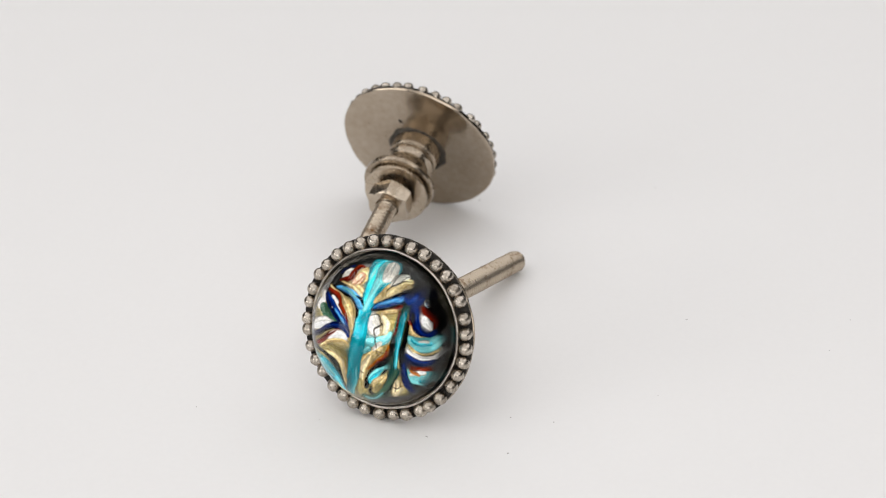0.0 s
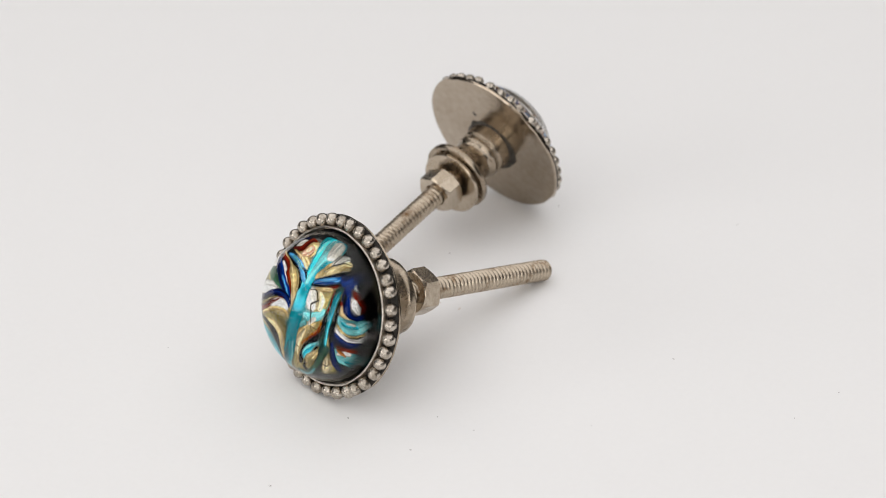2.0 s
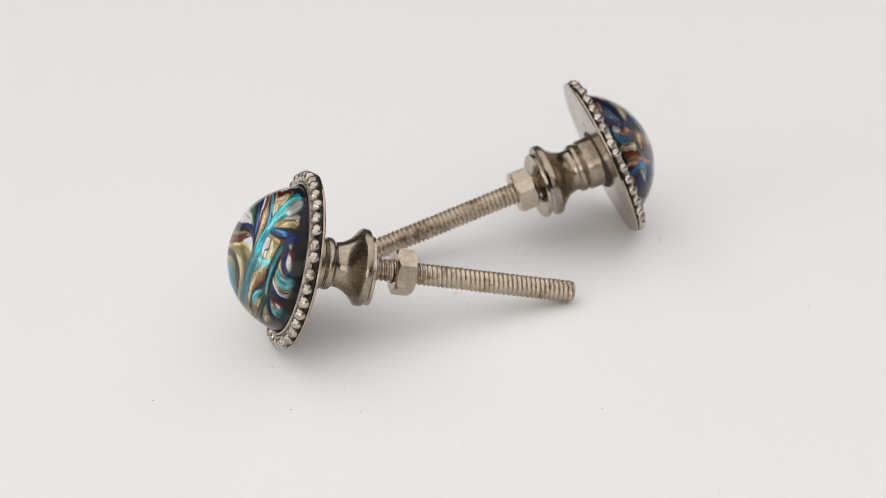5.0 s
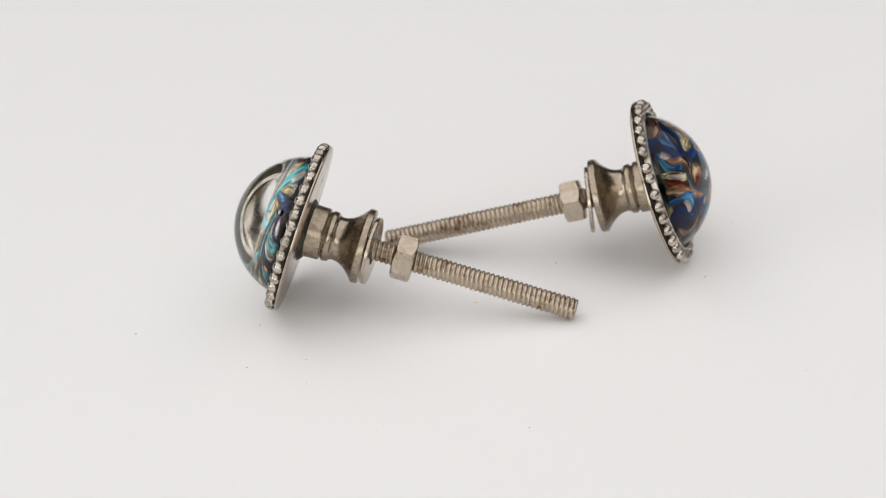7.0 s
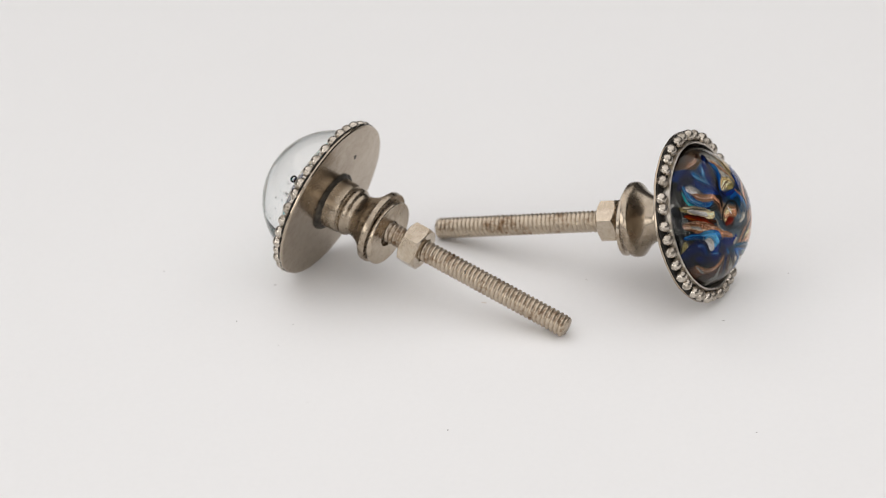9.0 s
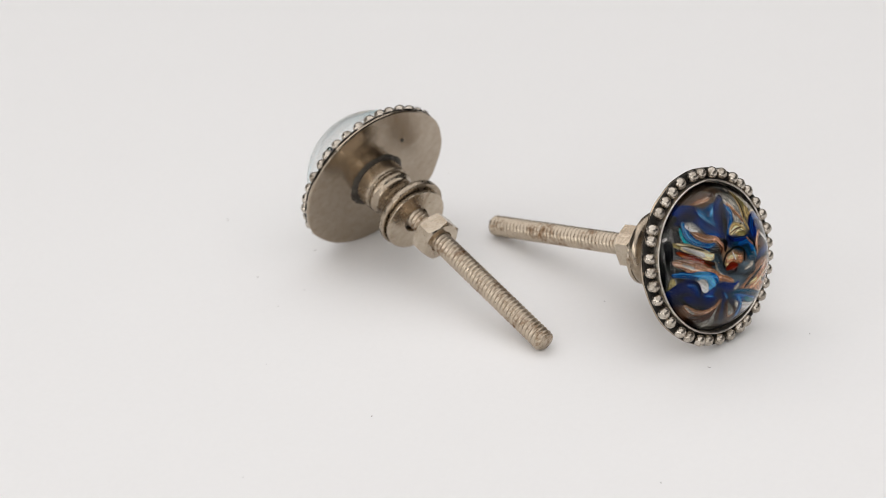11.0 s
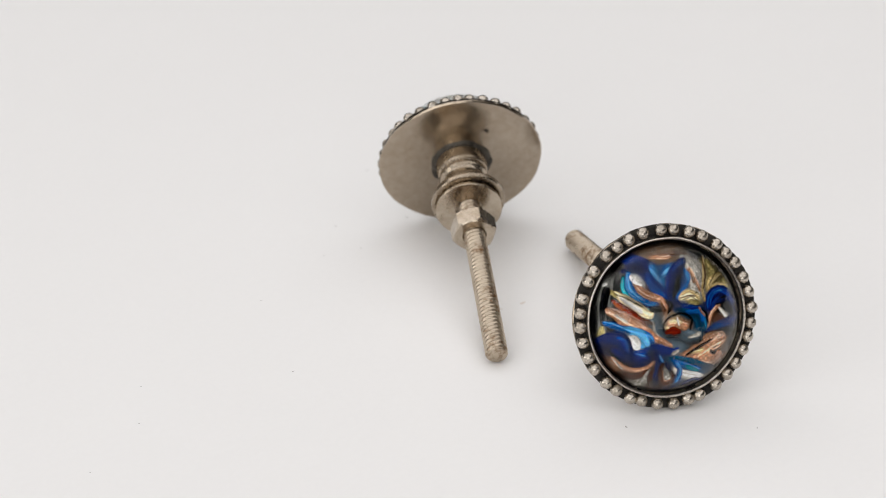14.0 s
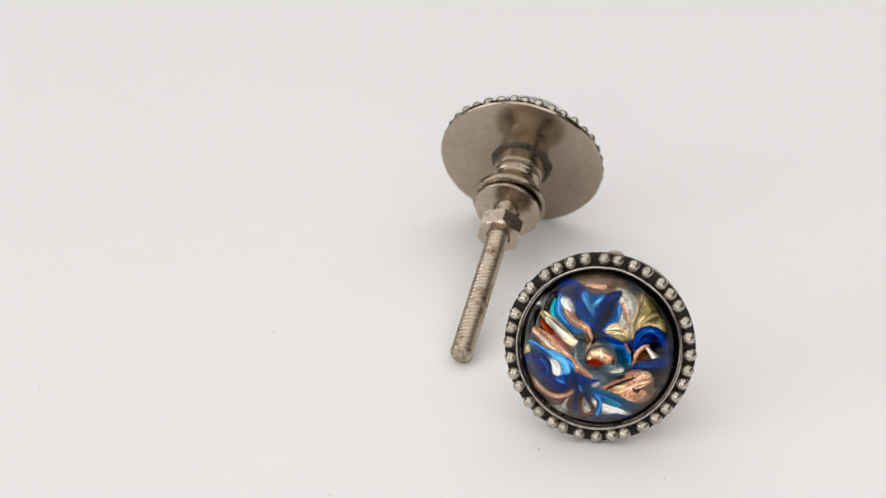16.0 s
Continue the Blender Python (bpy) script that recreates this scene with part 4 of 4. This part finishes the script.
    swirl(s, "white", [(-6.7, 9.2, 0.53), (-5.9, 8.1, 0.86), (-4.8, 7.2, 0.42)])
    swirl(s, "copper", [(-6.0, 7.3, 0.51), (-4.8, 5.8, 1.16), (-3.2, 4.9, 1.06), (-1.7, 3.9, 0.81), (-1.2, 2.3, 0.48)])
    swirl(s, "brown", [(-1.9, 3.5, 0.16), (-1.3, 2.3, 0.24), (-1.7, 1.5, 0.16)])
    swirl(s, "smoke", [(-3.9, 2.8, 0.65), (-2.3, 2.3, 0.80)])
    swirl(s, "cream", [(-10.0, 6.5, 0.46), (-8.4, 5.1, 1.30), (-6.4, 3.3, 1.66), (-4.3, 1.8, 1.22), (-3.4, 1.8, 0.40)])
    swirl(s, "white", [(-9.2, 5.5, 0.35), (-7.3, 3.9, 0.59), (-5.3, 2.3, 0.57)])
    swirl(s, "olive", [(-11.0, 6.7, 0.67), (-9.7, 5.7, 0.63)])
    swirl(s, "black", [(-9.7, 6.1, 0.14), (-7.3, 4.7, 0.17), (-5.1, 3.2, 0.16)])
    swirl(s, "rust", [(-10.6, 4.9, 0.46), (-8.8, 3.6, 1.04), (-6.8, 1.9, 1.16), (-4.7, 0.5, 0.49)])
    swirl(s, "amber", [(-10.3, 4.4, 0.18), (-8.5, 3.0, 0.21)])
    swirl(s, "copper", [(-11.9, 3.2, 0.96), (-9.4, 1.9, 1.92), (-6.7, 0.2, 1.82), (-4.2, -1.5, 1.22)])
    swirl(s, "copper", [(-4.6, -1.1, 0.81), (-3.0, -2.6, 0.81), (-0.6, -4.2, 0.49)])
    swirl(s, "pearl", [(-10.3, 2.2, 0.36), (-8.0, 0.8, 0.51)])
    swirl(s, "brown", [(-5.5, 1.3, 0.57), (-3.9, 0.2, 0.49)])
    swirl(s, "black", [(-11.6, 7.2, 1.96), (-12.8, 3.4, 1.49)])
    swirl(s, "olive", [(-13.1, -0.2, 1.12), (-13.8, -2.2, 1.10)])
    swirl(s, "white", [(-12.3, 8.1, 0.50), (-11.5, 8.3, 0.40)])
    swirl(s, "azure", [(-12.9, 0.9, 0.50), (-10.5, 0.1, 0.99), (-7.6, -0.7, 1.01), (-5.0, -1.9, 1.39), (-3.8, -3.1, 0.82)])
    swirl(s, "sky", [(-8.9, -0.1, 0.43), (-6.7, -0.8, 1.00), (-5.0, -1.5, 0.65)])
    swirl(s, "sky", [(-7.5, -1.5, 0.84), (-5.9, -2.4, 2.07), (-5.0, -3.6, 1.24)])
    swirl(s, "white", [(-8.0, -2.2, 0.77), (-7.1, -2.9, 1.78), (-6.9, -4.2, 1.03)])
    swirl(s, "navy", [(-14.5, -3.3, 1.79), (-11.7, -2.2, 1.94), (-9.3, -2.7, 2.22), (-8.0, -5.2, 1.78), (-5.0, -6.2, 1.72)])
    swirl(s, "royal", [(-10.2, -2.0, 0.63), (-8.8, -3.1, 1.06), (-8.4, -5.3, 0.63)])
    swirl(s, "navy", [(-11.3, -4.9, 2.03), (-8.5, -6.7, 2.36), (-5.5, -6.7, 1.31)])
    swirl(s, "royal", [(-7.6, -5.1, 0.62), (-5.9, -4.7, 0.68), (-4.6, -4.0, 0.41)])
    swirl(s, "azure", [(-7.1, -5.1, 0.26), (-5.4, -5.6, 0.34)])
    swirl(s, "black", [(-12.4, -4.2, 0.53), (-10.5, -6.6, 0.72), (-7.7, -8.0, 0.48)])
    swirl(s, "copper", [(-11.7, -6.0, 0.43), (-10.3, -7.6, 1.08), (-8.2, -8.6, 0.92), (-5.9, -8.4, 0.65), (-4.0, -7.2, 0.26)])
    swirl(s, "silver", [(-11.5, -6.4, 0.33), (-9.7, -8.5, 0.44)])
    swirl(s, "brown", [(-9.9, -9.7, 0.74), (-7.0, -10.2, 1.18), (-4.7, -8.5, 0.54)])
    swirl(s, "silver", [(-7.8, -12.3, 1.59), (-5.5, -10.7, 1.26), (-4.5, -8.4, 0.36)])
    swirl(s, "black", [(-8.3, -9.4, 0.16), (-6.0, -9.1, 0.19)])
    swirl(s, "brown", [(-4.8, -11.2, 1.07), (-4.2, -8.4, 0.45)])
    swirl(s, "royal", [(-3.8, -4.1, 0.82), (-2.6, -4.7, 1.40), (-0.6, -5.1, 0.98), (0.6, -4.6, 0.41)])
    swirl(s, "navy", [(-3.6, -4.8, 0.66), (-2.8, -7.3, 0.86), (-3.5, -10.9, 1.22)])
    swirl(s, "azure", [(-2.8, -5.6, 0.25), (-2.2, -6.9, 0.34)])
    swirl(s, "silver", [(-0.4, -5.5, 0.58), (0.6, -5.0, 0.41)])
    swirl(s, "brown", [(-2.4, -7.3, 0.43), (-2.7, -9.7, 0.74), (-1.7, -11.9, 1.07), (-0.4, -11.2, 0.70), (-0.6, -9.1, 0.45)])
    swirl(s, "copper", [(-2.2, -8.7, 0.22), (-1.8, -11.0, 0.30), (-0.8, -11.0, 0.25)])
    swirl(s, "silver", [(-1.8, -8.2, 0.35), (-1.4, -10.2, 1.03), (-1.2, -10.7, 0.48)])
    swirl(s, "navy", [(-1.8, -7.3, 0.43), (-1.0, -8.6, 0.53)])
    swirl(s, "azure", [(0.2, -7.5, 0.60), (0.8, -9.1, 0.80), (0.2, -11.8, 0.84)])
    swirl(s, "navy", [(-1.1, -13.8, 0.93), (0.2, -12.9, 0.82)])
    swirl(s, "black", [(-14.2, 1.9, 0.74), (-14.7, -1.0, 0.68)])
    return s


# ---- the two knobs ----
board = turntable()
knob_a = drawer_knob("silver drawer knob with turquoise and gold marbled glass dome",
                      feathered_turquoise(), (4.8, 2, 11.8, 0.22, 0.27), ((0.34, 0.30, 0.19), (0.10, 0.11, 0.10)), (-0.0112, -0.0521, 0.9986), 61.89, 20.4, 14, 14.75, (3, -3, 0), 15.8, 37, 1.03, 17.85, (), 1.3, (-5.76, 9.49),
                     ((-8.5, -4.0, 8.2, 0.35), (-9.0, -2.6, 8.6, 0.35), (-2.5, 8.0, 9.5, 0.3), (-4.0, 10.5, 6.6, 0.3), (3.0, -7.5, 9.0, 0.3), (6.0, 2.5, 10.5, 0.25)),
                     ((9.7, 7.7, 5.3, 0.8), (-5.0, -6.5, 7.4, 0.18), (2.2, -3.0, 7.6, 0.14), (-7.5, 3.0, 7.0, 0.16)))
knob_b = drawer_knob("silver drawer knob with blue and copper marbled glass dome",
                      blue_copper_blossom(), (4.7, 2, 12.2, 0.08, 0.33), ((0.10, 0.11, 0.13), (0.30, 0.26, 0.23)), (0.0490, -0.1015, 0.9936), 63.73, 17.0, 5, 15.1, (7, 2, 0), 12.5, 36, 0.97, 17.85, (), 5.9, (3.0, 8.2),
                     ((-10.0, 8.0, 5.2, 0.4), (4.0, 9.0, 6.0, 0.3)), ((-4.0, 0.5, 7.4, 0.22), (5.5, -7.0, 6.0, 0.18)))


def resting(x, y, z, normal, right):
    """The pose of a knob from its plate's centre, the way it faces and its level side axis."""
    n, h = Vector(normal).normalized(), Vector(right)
    h = (h - n * h.dot(n)).normalized()
    u = n.cross(h)
    return Matrix.Translation((x * MM, y * MM, z * MM)) @ Matrix((h, u, n)).transposed().to_4x4()


REST_A = resting(-18.138, -34.057, 18.102, (-0.4166, -0.8568, 0.3039), (0.8989, -0.4381, -0.0028))
REST_B = resting(-13.885, 46.505, 17.869, (0.3595, 0.8690, 0.3398), (-0.9256, 0.3783, 0.0119))

# dust and faint smudges on the board
for i, (x, y, s, w) in enumerate(((45.3, -3.6, 0.75, 0.35), (-16, -73.8, 0.7, 0.4), (0.5, 53.4, 0.95, 0.4), (-11, -47.2, 0.8, 0.35), (5.2, -53.4, 0.7, 0.4),
                                  (14.7, -42.7, 0.5, 0.3), (6, -40.7, 0.45, 0.35), (-16.1, 23.3, 0.6, 0.3), (80.9, -4.7, 0.4, 0.35), (-33, -40.6, 0.35, 0.3),
                                  (-58.8, -35.2, 0.4, 0.3), (74.4, -17, 0.4, 0.3), (-20.8, 68.9, 0.5, 0.35), (43.4, 58.4, 0.55, 0.3), (96.5, 5.4, 0.5, 0.35), (36.6, -33.3, 0.3, 0.25))):
    blob("dust_speck", board, SPECK, x, y, 0.75 * s, 0.75 * w, 0.06, 47 * i, 1.0 + 0.7 * i)
for i, (x, y, s, w) in enumerate(((-10.6, 1.5, 1.5, 0.8), (-5.1, 0.7, 1.2, 0.6))):
    blob("smudge", board, SMUDGE, x, y, s, w, 0.012, 20 + 60 * i, 3.0 + i, 14)


# ---- motion: everything on the board turns with it ----
def motions():
    for thing, rest in ((board, Matrix.Identity(4)), (knob_a, REST_A), (knob_b, REST_B)):
        rows = []
        for i in range(33):
            t = 0.5 * i
            rows.append((t, pose(0, 0, 0, 0, 0, TURN * t) @ rest))
        walk(thing, rows)


motions()
